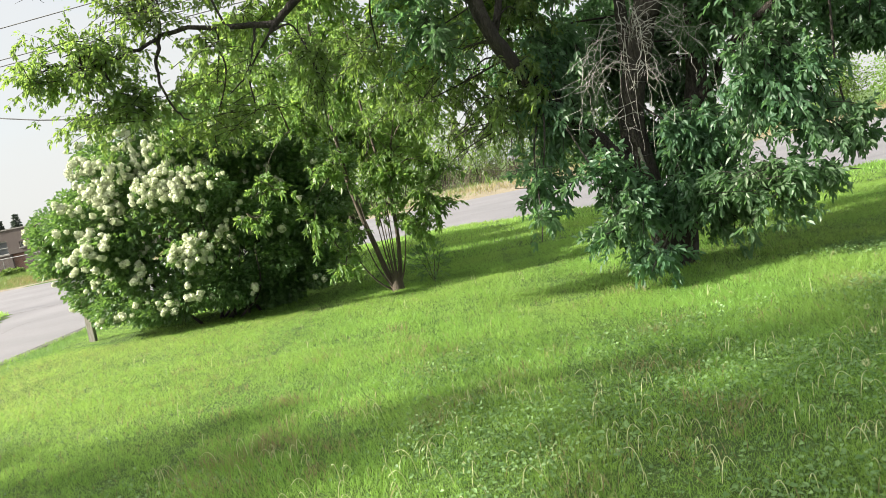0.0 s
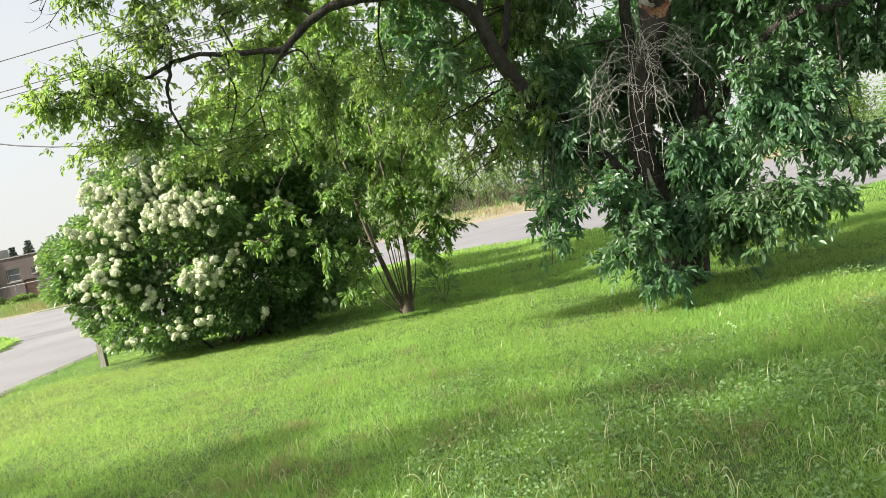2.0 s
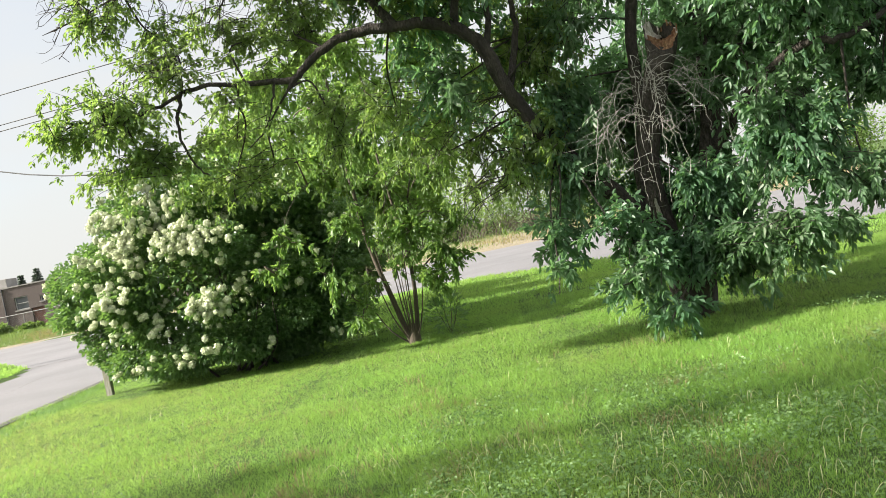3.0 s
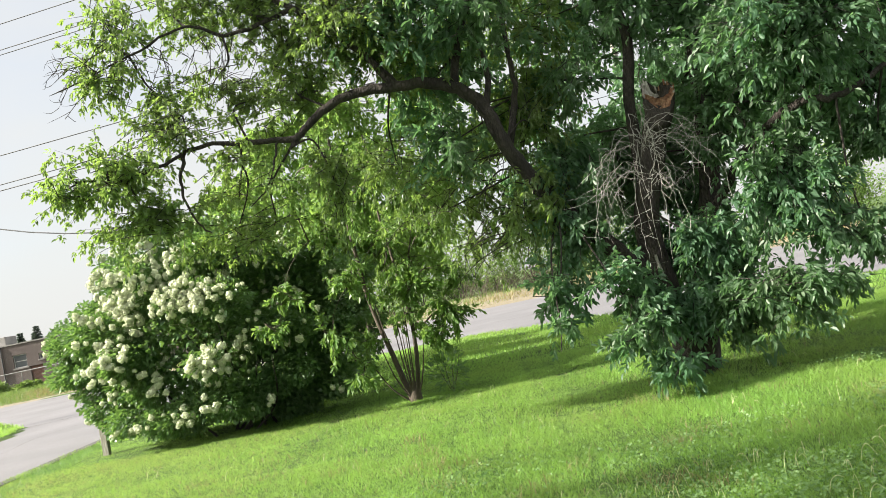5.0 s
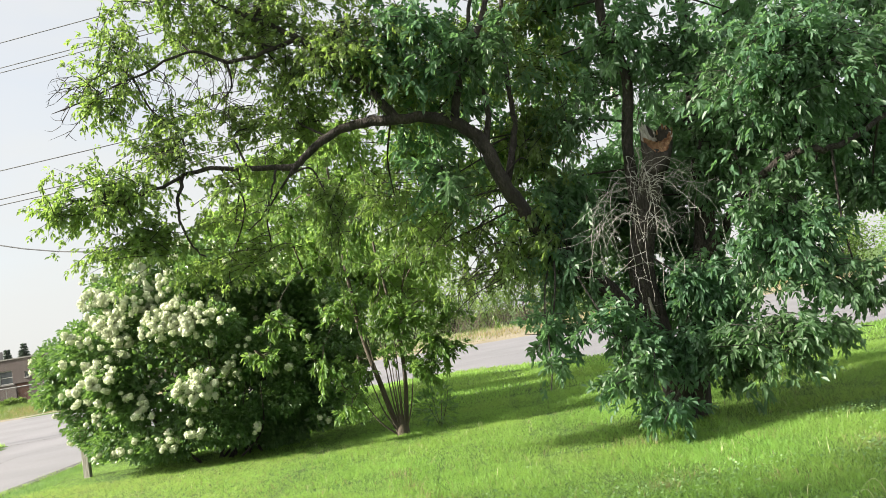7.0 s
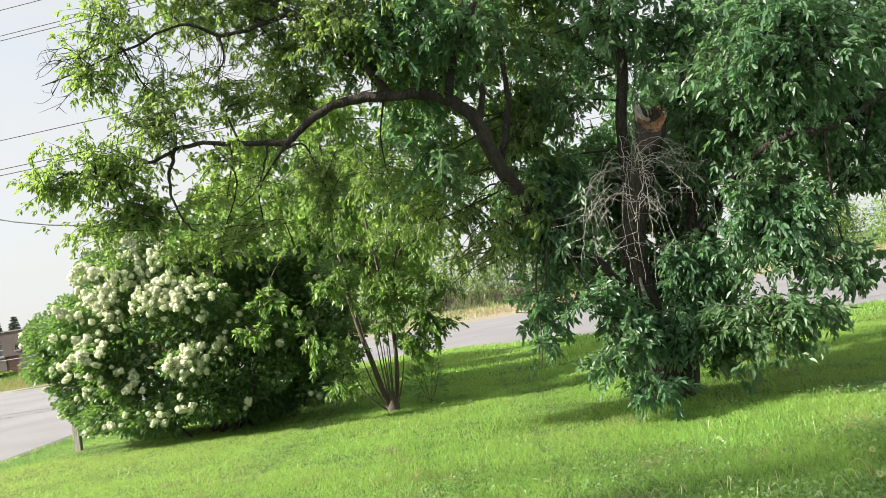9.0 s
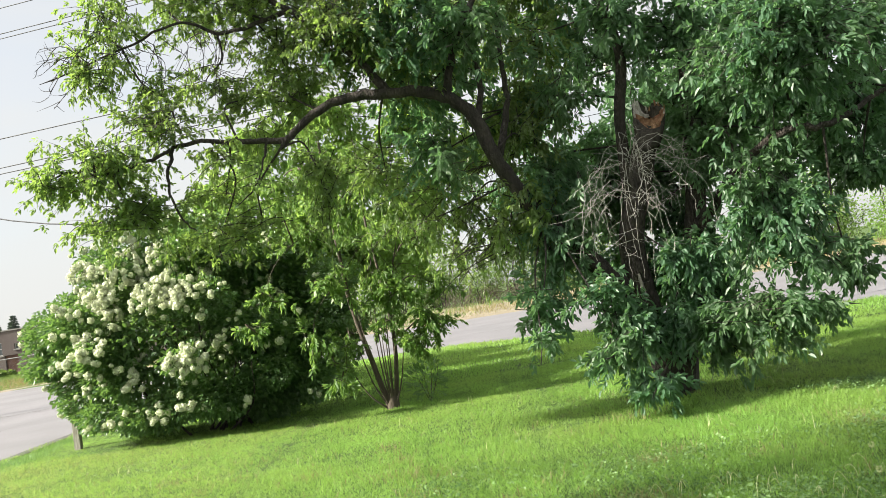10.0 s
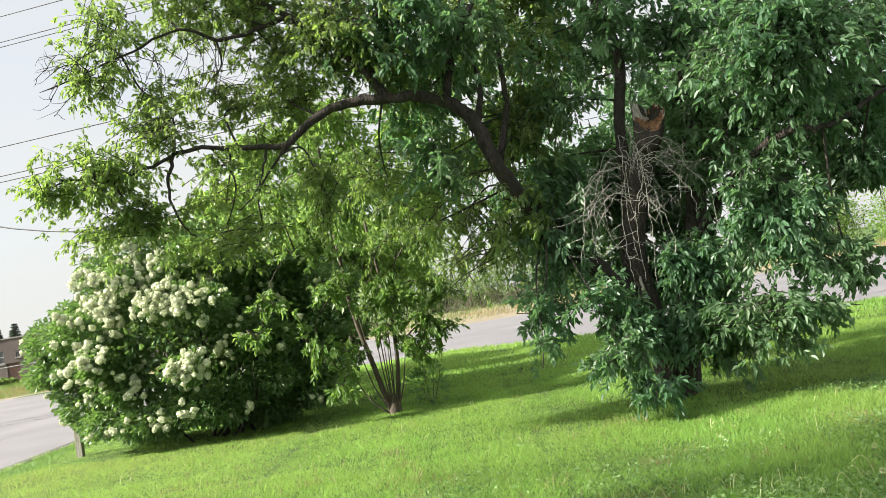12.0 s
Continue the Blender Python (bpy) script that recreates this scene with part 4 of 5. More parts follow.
    st = [tube(spline([(-0.55, 12.75, -0.03), (-0.55 + 0.2 * k, 12.75, 0.3), (-0.55 + 0.3 * k, 12.7, 0.6)], 3), 0.008, 0.003, 4) for k in (-0.6, -0.2, 0.3, 0.7)]
    part("stalks", join(st), M_BARK_SAP, weed)


RNG = np.random.default_rng(33)
sapling()


def back_tree():
    tree = thing("tree", (-3.4, 17.0, 0.0), "sunlit bright green spreading tree behind the bush", "tree")
    trunk = spline([(-3.4, 17.0, -0.2), (-3.3, 17.0, 1.5), (-3.0, 17.0, 3.2), (-2.4, 17.0, 5.6)])
    part("trunk", tube(trunk, 0.12, 0.04, 10, 0.06), M_BARK, tree, smooth=True)
    c = Crown([trunk], 0.12, 0.27, 5)
    # the low clumps are added, hidden behind the bush, to shade the lawn beyond
    for x, y, z, r in ((-4.4, 17.0, 4.3, 0.9), (-3.4, 16.6, 5.0, 1.0), (-2.6, 16.8, 3.6, 1.0), (-2.0, 17.0, 5.6, 1.1), (-1.4, 16.8, 4.4, 1.0), (-0.4, 17.0, 5.2, 0.9), (-0.4, 17.0, 3.6, 0.8), (-4.5, 16.2, 1.8, 1.0), (-3.6, 17.6, 1.7, 1.0), (-4.6, 18.8, 1.6, 1.0), (-3.2, 19.4, 1.5, 0.9), (-3.6, 15.8, 2.3, 0.9), (-3.8, 17.2, 3.2, 0.9), (0.7, 17.2, 4.4, 0.8), (-6.0, 20.4, 2.7, 1.1), (-5.0, 19.8, 2.6, 1.0), (-6.6, 19.3, 2.3, 1.0), (-5.8, 18.0, 2.5, 1.0), (-4.6, 20.9, 2.7, 1.0), (-2.8, 15.5, 2.1, 0.8), (-3.4, 15.1, 2.9, 0.8), (-3.4, 19.4, 2.0, 0.9), (-3.9, 20.3, 2.8, 0.9), (-3.3, 18.0, 2.2, 0.9), (-2.2, 15.2, 3.2, 0.8), (-1.6, 15.8, 2.7, 0.8), (-0.9, 19.0, 3.0, 0.9), (-1.8, 19.8, 3.3, 0.9), (-1.0, 20.8, 2.7, 0.8), (-0.9, 17.6, 3.0, 0.9), (-1.8, 17.8, 2.8, 0.9)):
        c.clump(x, y, z, r, r * 0.8, r * 0.8, 500, 0.13)
    c.put(tree, M_LEAF_SAP, M_BARK, "bright yellow-green leaves")


RNG = np.random.default_rng(34)
back_tree()


# ---------------------------------------------------------------- a tree outside the view that shades the near lawn
def shade_tree(x, y, y0, edge):
    """A tall street tree; edge: how far its crown reaches along y, by height."""
    tree = thing("shade_tree", (x, y, 0.0), "tall leafy street tree that shades the near lawn", "tree", "trees beside the near lawn")
    trunk = spline([(x, y, -0.2), (x + 0.1, y, 2.0), (x + 0.2, y + 0.1, 7.0), (x, y, 16.0)])
    part("trunk", tube(trunk, 0.36, 0.10, 12, 0.06), M_BARK, tree, smooth=True)
    c = Crown([trunk], 0.24, 0.30, 3)
    for k in range(230):
        z = 5.0 + 11.0 * (k + RNG.random()) / 230
        far = np.interp(z, edge[0], edge[1])
        w = 3.4 * math.sqrt(max(0.1, 1 - ((z - 10.0) / 7.0) ** 2))
        c.clump(x + RNG.uniform(-w, w), y0 + (far - y0) * ((k * 0.618) % 1.0), z, 1.3, 1.1, 1.0, 30, 0.22)
    c.put(tree, M_LEAF, M_BARK, "dense green leaves")


RNG = np.random.default_rng(35)
shade_tree(-15.4, 0.6, -4.5, ((5.0, 7.0, 9.0, 10.6, 11.6, 13.0, 16.0), (3.4, 4.2, 3.8, 3.2, 3.4, 4.2, 2.6)))
shade_tree(-15.8, -9.0, -13.0, ((5.0, 9.0, 16.0), (-6.0, -4.6, -6.5)))


# ---------------------------------------------------------------- post, kerb, wires
def wooden_post():
    post = thing("wooden_post", (-6.33, 13.46, 0.0), "weathered square timber post in the grass by the bush", "post")
    ob = part("post_body", bevel_box(-0.05, -0.05, -0.15, 0.05, 0.05, 0.80, 0.008), M_POST, post)
    cap = part("chamfered_top", bevel_box(-0.044, -0.044, 0.80, 0.044, 0.044, 0.835, 0.014), M_POST, post)


wooden_post()


def kerb():
    ys = np.arange(-6.0, 19.5, 1.5)
    for y in ys:
        ob = part("kerb_stone", bevel_box(-7.72, y + 0.01, -0.20, -7.46, y + 1.49, 0.03, 0.025), M_KERB, None)
        ob.parent = KERB


KERB = thing("kerb", (0, 0, 0), "low worn dark concrete kerb along the side street", "kerb", kind="structure")
kerb()


def wire(a, b, r, sag, label):
    a, b = np.array(a, dtype=float), np.array(b, dtype=float)
    k = np.linspace(0, 1, 25)[:, None]
    line = a + (b - a) * k - np.array([0, 0, 1.0]) * sag * 4 * k * (1 - k)
    ob = thing("overhead_wire", tuple(a), label, "wire", "overhead wires")
    part("cable", tube(line, r, r, 5), M_WIRE, ob, smooth=True)


def pole_line(x):
    """The row of poles runs along the street's near edge."""
    return 20.75 - 0.22 * x


def utility_pole(x):
    y = pole_line(x)
    p = thing("utility_pole", (x, y, 0.0), "tall tarred timber utility pole with crossarms beside the street", "pole", "utility poles")
    part("shaft", tube(np.array([(x, y, -0.3), (x, y, 6.0), (x, y, 12.3)]), 0.16, 0.11, 10), M_POST, p, smooth=True)
    for z in (11.9, 11.2):
        part("crossarm", bevel_box(-0.06, -1.1, z - 0.06, 0.06, 1.1, z + 0.06, 0.01), M_POST, p)


def wires():
    xa, xb = -22.0, 25.0
    for z, r in ((11.80, 0.013), (11.06, 0.013), (10.92, 0.013), (8.00, 0.015), (7.17, 0.015), (7.00, 0.015)):
        wire((xa, pole_line(xa), z - 0.05), (xb, pole_line(xb), z), r, 0.12 if z > 9 else 0.03, "thin black overhead power wire against the sky")
    wire((xa, pole_line(xa), 11.2), (4.6, pole_line(4.6), 8.5), 0.018, 4.95, "sagging black overhead cable against the sky")
    p = thing("utility_pole", (4.6, pole_line(4.6), 0.0), "timber utility pole behind the big tree", "pole", "utility poles")
    part("shaft", tube(np.array([(4.6, pole_line(4.6), -0.3), (4.6, pole_line(4.6), 4.0), (4.6, pole_line(4.6), 8.8)]), 0.12, 0.09, 10), M_POST, p, smooth=True)
    utility_pole(xa)
    utility_pole(xb)


wires()


# ---------------------------------------------------------------- across the street: brick building
def pierced_wall(xs, zs, holes, ya, yb):
    """One welded wall with openings that go through it."""
    nx, nz = len(xs), len(zs)
    v = [(x, y, z) for y in (ya, yb) for z in zs for x in xs]
    solid = [[not any(w[0] < (xs[i] + xs[i + 1]) / 2 < w[0] + w[2] and w[1] < (zs[j] + zs[j + 1]) / 2 < w[1] + w[3] for w in holes) for i in range(nx - 1)] for j in range(nz - 1)]
    at = lambda k, j, i: k * nx * nz + j * nx + i
    f = []
    for j in range(nz - 1):
        for i in range(nx - 1):
            if not solid[j][i]:
                continue
            f.append((at(0, j, i), at(0, j, i + 1), at(0, j + 1, i + 1), at(0, j + 1, i)))
            f.append((at(1, j, i), at(1, j + 1, i), at(1, j + 1, i + 1), at(1, j, i + 1)))
            for dj, di, p, q in ((0, -1, (j, i), (j + 1, i)), (0, 1, (j + 1, i + 1), (j, i + 1)), (-1, 0, (j, i + 1), (j, i)), (1, 0, (j + 1, i), (j + 1, i + 1))):
                jj, ii = j + dj, i + di
                if not (0 <= jj < nz - 1 and 0 <= ii < nx - 1 and solid[jj][ii]):
                    f.append((at(0, *p), at(0, *q), at(1, *q), at(1, *p)))
    return np.array(v), np.array(f)


def brick_building():
    x0, x1, y0, y1, h = -58.0, -20.0, 62.0, 74.0, 3.88
    b = thing("brick_building", (x0, y0, 0.0), "low flat-roofed brown brick building across the street", "building")
    wins = [(-55.0, 1.9, 2.0, 1.2), (-50.0, 1.9, 2.0, 1.2), (-45.0, 1.9, 2.0, 1.2), (-40.0, 1.9, 2.0, 1.2), (-34.95, 2.08, 1.05, 1.0), (-32.95, 2.45, 0.32, 0.42), (-29.5, 1.9, 2.0, 1.2), (-25.0, 1.9, 2.0, 1.2)]
    door = (-33.75, 0.0, 1.0, 2.05)
    holes = sorted(wins + [door])
    xs = sorted({x0, x1} | {w[0] for w in holes} | {w[0] + w[2] for w in holes})
    zs = sorted({-0.3, h} | {w[1] for w in holes} | {w[1] + w[3] for w in holes})
    part("front_wall", pierced_wall(xs, zs, holes, y0, y0 + 0.3), M_BRICK, b)
    part("side_wall", box(x0, y0 + 0.3, -0.3, x0 + 0.3, y1, h), M_BRICK, b)
    part("side_wall", box(x1 - 0.3, y0 + 0.3, -0.3, x1, y1, h), M_BRICK, b)
    part("back_wall", box(x0 + 0.3, y1 - 0.3, -0.3, x1 - 0.3, y1, h), M_BRICK, b)
    part("roof", box(x0 + 0.3, y0 + 0.3, h - 0.35, x1 - 0.3, y1 - 0.3, h - 0.2), M_COPING, b)
    part("coping", box(x0 - 0.05, y0 - 0.06, h, x1 + 0.05, y0 + 0.36, h + 0.09), M_COPING, b)
    for wx, wz, ww, wh in wins:
        w = part("window", box(wx + 0.06, y0 + 0.14, wz + 0.06, wx + ww - 0.06, y0 + 0.16, wz + wh - 0.06), M_GLASS, b)
        fr = [box(wx, y0 + 0.10, wz, wx + 0.06, y0 + 0.2, wz + wh), box(wx + ww - 0.06, y0 + 0.10, wz, wx + ww, y0 + 0.2, wz + wh),
              box(wx + 0.06, y0 + 0.10, wz, wx + ww - 0.06, y0 + 0.2, wz + 0.06), box(wx + 0.06, y0 + 0.10, wz + wh - 0.06, wx + ww - 0.06, y0 + 0.2, wz + wh)]
        if wh > 0.6:
            fr.append(box(wx + 0.06, y0 + 0.11, wz + wh * 0.5 - 0.025, wx + ww - 0.06, y0 + 0.19, wz + wh * 0.5 + 0.025))
        v, f = join(fr)
        o = part("window_frame", (v - np.array([x0, y0, 0.0]), f), M_WHITE, None)
        o.parent = w
        v, f = box(wx - 0.08, y0 - 0.06, wz - 0.09, wx + ww + 0.08, y0 + 0.1, wz - 0.002)
        o = part("sill", (v - np.array([x0, y0, 0.0]), f), M_COPING, None)
        o.parent = w
    part("door", box(door[0] + 0.02, y0 + 0.12, 0.0, door[0] + door[2] - 0.02, y0 + 0.18, door[3] - 0.02), M_DOOR, b)
    part("downpipe", tube(spline([(-35.75, y0 - 0.07, 3.9), (-35.75, y0 - 0.07, 2.6), (-35.75, y0 - 0.07, 0.0)], 3), 0.06, 0.06, 8), M_WIRE, b)
    part("rooftop_unit", bevel_box(0, 0, 0, 2.2, 1.6, 1.05, 0.04), M_COPING, b).location = (19.4, 2.0, h - 0.2)


brick_building()


def yard_fence():
    f = thing("yard_fence", (-45.0, 57.5, 0.0), "steel pipe rail fence with wire mesh before the brick building", "fence")
    z = 1.72
    part("top_rail", tube(np.array([(x, 57.5, z + 0.004 * (x + 45)) for x in np.linspace(-52, -22, 12)]), 0.035, 0.035, 7), M_STEEL, f, smooth=True)
    for x in np.arange(-52, -21.5, 2.5):
        part("fence_post", tube(np.array([(x, 57.5, -0.2), (x, 57.5, 0.8), (x, 57.5, z + 0.05)]), 0.045, 0.045, 8), M_STEEL, f, smooth=True)
    mesh = []
    for x in np.arange(-52, -22, 0.16):
        mesh.append(tube(np.array([(x, 57.5, 0.02), (x + 0.8, 57.5, 0.85), (x + 1.6, 57.5, z)]), 0.004, 0.004, 3))
        mesh.append(tube(np.array([(x + 1.6, 57.51, 0.02), (x + 0.8, 57.51, 0.85), (x, 57.51, z)]), 0.004, 0.004, 3))
    part("wire_mesh", join(mesh), M_STEEL, f)


yard_fence()


def shrub(x, y, r, h, mat, label, n=1500, z=0.0, leaf=0.2):
    s = thing("shrub", (x, y, z), label, "shrub", "shrubs across the street")
    shapes = []
    for k in range(9):
        d = unit(RNG.normal(0, 1, 3))
        c = np.array([x, y, z + h * 0.5]) + d * np.array([r * 0.6, r * 0.5, h * 0.32])
        p, q = in_blob(n // 9, c, (r * 0.45, r * 0.45, h * 0.3), 0.2, 0.2, k + x)
        p[:, 2] = np.maximum(p[:, 2], z + 0.03)
        shapes.append(leaf_blades(p, q + RNG.normal(0, 0.5, p.shape), leaf * RNG.uniform(0.6, 1.3, len(p)), 0.35))
    part("leaves", join(shapes), mat, s)
    for k in range(5):
        part("stem", tube(spline([(x, y, z - 0.1), (x + RNG.normal(0, r * 0.2), y, z + h * 0.4), (x + RNG.normal(0, r * 0.4), y, z + h * 0.8)], 3), 0.04, 0.012, 5), M_BARK, s)


for x, y, r, h in ((-36.5, 56.2, 1.3, 1.1), (-34.0, 56.4, 1.5, 1.0), (-38.8, 56.3, 1.2, 1.0), (-31.2, 56.6, 1.0, 0.6)):
    shrub(x, y, r, h, M_LEAF_FAR, "low green shrub before the wire fence", 1200, 0.35)
for x, y, r, h in ((-6.5, 59.0, 2.2, 4.6), (-3.5, 58.5, 2.0, 4.4), (-0.5, 59.5, 2.2, 5.4), (2.2, 58.8, 1.8, 4.0), (4.8, 59.5, 2.2, 5.2), (8.0, 59.5, 2.0, 4.2), (10.5, 59.0, 2.2, 5.0)):
    shrub(x, y, r, h, M_LEAF_SMALL, "dull green roadside thicket across the street", 2100, 0.3, 0.17)
for x, y, r, h in ((24.5, 57, 2.0, 5.4), (28.0, 57.5, 2.4, 6.6), (31.5, 55.5, 2.6, 7.4), (35.5, 56, 2.8, 7.0)):
    shrub(x, y + 2.5, r, h, M_LEAF_SAP, "bright yellow-green roadside shrub in full sun", 2200, 0.35, 0.18)
for x, y, r, h in ((-16, 60, 2.2, 2.6), (-11, 61, 2.0, 2.2), (-6, 60, 2.4, 2.8), (-1, 61, 2.0, 2.4), (7.5, 60, 1.8, 2.4), (13, 59, 2.2, 2.2), (18, 58, 2.4, 2.8), (24, 59, 2.6, 3.2), (30, 59.5, 2.6, 3.6), (36, 60, 2.8, 3.6), (43, 61, 3.0, 4.0)):
    shrub(x, y + 0.1 * max(0, x), r, h, M_LEAF_FAR, "rounded green roadside shrub in sunlight", 1600, 0.35)


def bramble(x, y):
    s = thing("bramble", (x, y, 0.3), "tangle of bare grey-brown roadside brush", "shrub", "brush across the street")
    st = []
    for k in range(90):
        a = np.array([x + RNG.normal(0, 0.9), y + RNG.normal(0, 0.5), 0.1])
        t = RNG.normal(0, 0.9, 2)
        st.append(tube(spline([a, a + np.array([t[0] * 0.5, t[1] * 0.5, 0.8]), a + np.array([t[0] * 1.6, t[1], RNG.uniform(1.0, 2.2)])], 3), 0.018, 0.007, 3))
    tagged(part("brushwood", join(st), M_BARK_SAP, s), kind="stuff")


for x in (0.5, 3.0, 5.2):
    bramble(x, 57.5)


def spruce(x, y, h):
    s = thing("spruce", (x, y, 0.0), "distant spruce behind the brick building, haze put into its grey-green colour", "tree", "distant spruces")
    part("trunk", tube(np.array([(x, y, -0.2), (x, y, h * 0.5), (x, y, h)]), 0.16, 0.02, 7), M_BARK, s, smooth=True)
    shapes = []
    for z in np.linspace(h * 0.12, h * 0.98, 22):
        r = (1 - z / h) * h * 0.26 + 0.10
        for a in np.linspace(0, 2 * math.pi, 11, endpoint=False) + RNG.uniform(0, 1):
            k = 22
            t = RNG.uniform(0.1, 1.0, k)
            d = np.array([math.cos(a), math.sin(a), -0.25])
            p = np.array([x, y, z]) + d * (t * r * RNG.uniform(0.75, 1.15))[:, None]
            shapes.append(leaf_blades(p, d + RNG.normal(0, 0.4, (k, 3)), RNG.uniform(0.12, 0.26, k), 0.2))
    part("crown", join(shapes), M_NEEDLE_HAZED, s)


for x, y, h in ((-42.3, 80, 6.0), (-43.1, 81, 5.4), (-44.0, 80, 5.6), (-41.6, 82, 5.3), (-45.0, 82, 5.2), (-47.5, 82, 5.0), (-39.6, 80, 4.9)):
    spruce(x, y, h)


# ---------------------------------------------------------------- grass
def in_view(x, y, slack=0.6):
    return (x > -0.60 * y - 1.2 - slack) & (x < 0.56 * y + 0.8 + slack)


def blades(x, y, height, width, lean=0.45, mat=None, name="grass", label="", simple=False, height_at=ground_z):
    """Grass blades, bent over: two narrow faces each, or one where they stand far off."""
    n = len(x)
    z = height_at(x, y) - 0.004
    a = RNG.uniform(0, 2 * math.pi, n)
    d = np.stack([np.cos(a), np.sin(a), np.zeros(n)], axis=1)
    turn = RNG.uniform(0, 2 * math.pi, n)
    s = np.stack([np.cos(turn), np.sin(turn), np.zeros(n)], axis=1)
    base = np.stack([x, y, z], axis=1)
    ln = (lean * RNG.uniform(0.1, 1.0, n) * height)[:, None]
    up = np.array([0, 0, 1.0])
    h, w = height[:, None], width[:, None]
    mid = base + up * h * 0.55 + d * ln * 0.35
    top = base + up * h * RNG.uniform(0.75, 1.0, (n, 1)) + d * ln
    if simple:
        v = np.stack([base - s * w * 0.5, base + s * w * 0.5, top + s * w * 0.15, top - s * w * 0.15], axis=1).reshape(-1, 3)
        f = np.arange(n)[:, None] * 4 + np.array([0, 1, 2, 3])
    else:
        v = np.stack([base - s * w * 0.5, base + s * w * 0.5, mid + s * w * 0.42, mid - s * w * 0.42, top + s * w * 0.06, top - s * w * 0.06], axis=1).reshape(-1, 3)
        k = np.arange(n)[:, None] * 6
        f = np.concatenate([k + np.array([0, 1, 2, 3]), k + np.array([3, 2, 4, 5])], axis=1).reshape(-1, 4)
    ob = new(name, mesh_from(name, v, f, mat))
    return tagged(ob, label, name.replace("_", " "), kind="stuff")


def scatter(n, y0, y1):
    """Even random places on the lawn between two distances."""
    y = np.sqrt(RNG.uniform(y0 * y0, y1 * y1, n * 2))
    x = RNG.uniform(-0.62, 0.60, n * 2) * (y + 1.5)
    ok = in_view(x, y) & (road_depth(x, y) < -0.08)
    return x[ok][:n], y[ok][:n]


def tuft_height(x, y, clumps=0.25):
    p = np.stack([x, y, np.zeros_like(x)], axis=1)
    return np.clip(1 + 0.35 * wave(p, 2.1, 1.0) + clumps * (wave(p, 6.5, 4.0) + wave(p, 19.0, 2.0)), 0.3, 1.9)


def grass():
    fresh = "short fresh green lawn grass"
    x, y = scatter(190000, 2.6, 6.0)
    k = tuft_height(x, y, 0.45)
    blades(x, y, k * RNG.uniform(0.010, 0.042, len(x)), RNG.uniform(0.0022, 0.0050, len(x)), 1.5, M_GRASS, "grass", fresh, True)
    x, y = scatter(26000, 2.6, 6.0)
    k = tuft_height(x, y, 0.45)
    blades(x, y, k * RNG.uniform(0.03, 0.075, len(x)), RNG.uniform(0.0025, 0.0050, len(x)), 1.0, M_GRASS, "grass", fresh)
    x, y = scatter(190000, 6.0, 8.8)
    k = tuft_height(x, y) * np.clip(1.15 + 0.08 * x, 0.7, 1.3)
    blades(x, y, k * RNG.uniform(0.010, 0.045, len(x)), RNG.uniform(0.0030, 0.0060, len(x)), 1.4, M_GRASS, "grass", fresh, True)
    x, y = scatter(300000, 8.8, 15.0)
    k = tuft_height(x, y) * np.clip(1.25 + 0.10 * x, 0.55, 1.3)
    blades(x, y, k * RNG.uniform(0.014, 0.042, len(x)), RNG.uniform(0.004, 0.008, len(x)), 1.3, M_GRASS, "grass", fresh, True)
    x, y = scatter(70000, 15.0, 25.0)
    k = tuft_height(x, y)
    blades(x, y, k * RNG.uniform(0.03, 0.09, len(x)), RNG.uniform(0.012, 0.02, len(x)), 0.8, M_GRASS, "grass", fresh, True)
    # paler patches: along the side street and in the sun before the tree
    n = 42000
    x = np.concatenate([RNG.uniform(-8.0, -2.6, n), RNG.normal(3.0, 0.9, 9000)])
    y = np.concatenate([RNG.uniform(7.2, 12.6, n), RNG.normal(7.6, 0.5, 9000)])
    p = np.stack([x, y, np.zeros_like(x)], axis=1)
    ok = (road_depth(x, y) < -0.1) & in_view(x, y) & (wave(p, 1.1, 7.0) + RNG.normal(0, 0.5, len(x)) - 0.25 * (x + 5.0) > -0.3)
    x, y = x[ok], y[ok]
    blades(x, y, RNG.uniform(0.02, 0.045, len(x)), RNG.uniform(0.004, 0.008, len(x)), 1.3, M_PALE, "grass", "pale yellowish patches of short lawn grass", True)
    # a lusher strip along the kerb
    n = 5000
    x, y = LAWN_X + 0.22 + 0.55 * RNG.random(n) ** 1.6, RNG.uniform(8.0, 16.5, n)
    p = np.stack([x, y, np.zeros(n)], axis=1)
    ok = wave(p, 1.6, 2.0) + RNG.normal(0, 0.3, n) > 0.1
    x, y = x[ok], y[ok]
    blades(x, y, RNG.uniform(0.04, 0.09, len(x)), RNG.uniform(0.006, 0.011, len(x)), 0.9, M_WEED, "grass", "lush darker grass along the kerb", True)
    # blades that lean over the kerb
    n = 3600
    x, y = LAWN_X - 0.10 + 0.30 * RNG.random(n), RNG.uniform(8.0, 17.5, n)
    p = np.stack([x, y, np.zeros(n)], axis=1)
    ok = wave(p, 1.9, 5.0) + RNG.normal(0, 0.3, n) - 2.2 * (LAWN_X + 0.05 - x) > 0.3
    x, y = x[ok], y[ok]
    blades(x, y, RNG.uniform(0.03, 0.08, len(x)), RNG.uniform(0.005, 0.009, len(x)), 1.4, M_GRASS, "grass", "ragged grass growing over the kerb", True, lambda a, b: np.full(len(a), 0.02))
    # the corner across the side street, and the far verge
    n = 16000
    x, y = RNG.uniform(-24, -13, n), RNG.uniform(18, 30, n)
    ok = road_depth(x, y) < -0.05
    x, y = x[ok], y[ok]
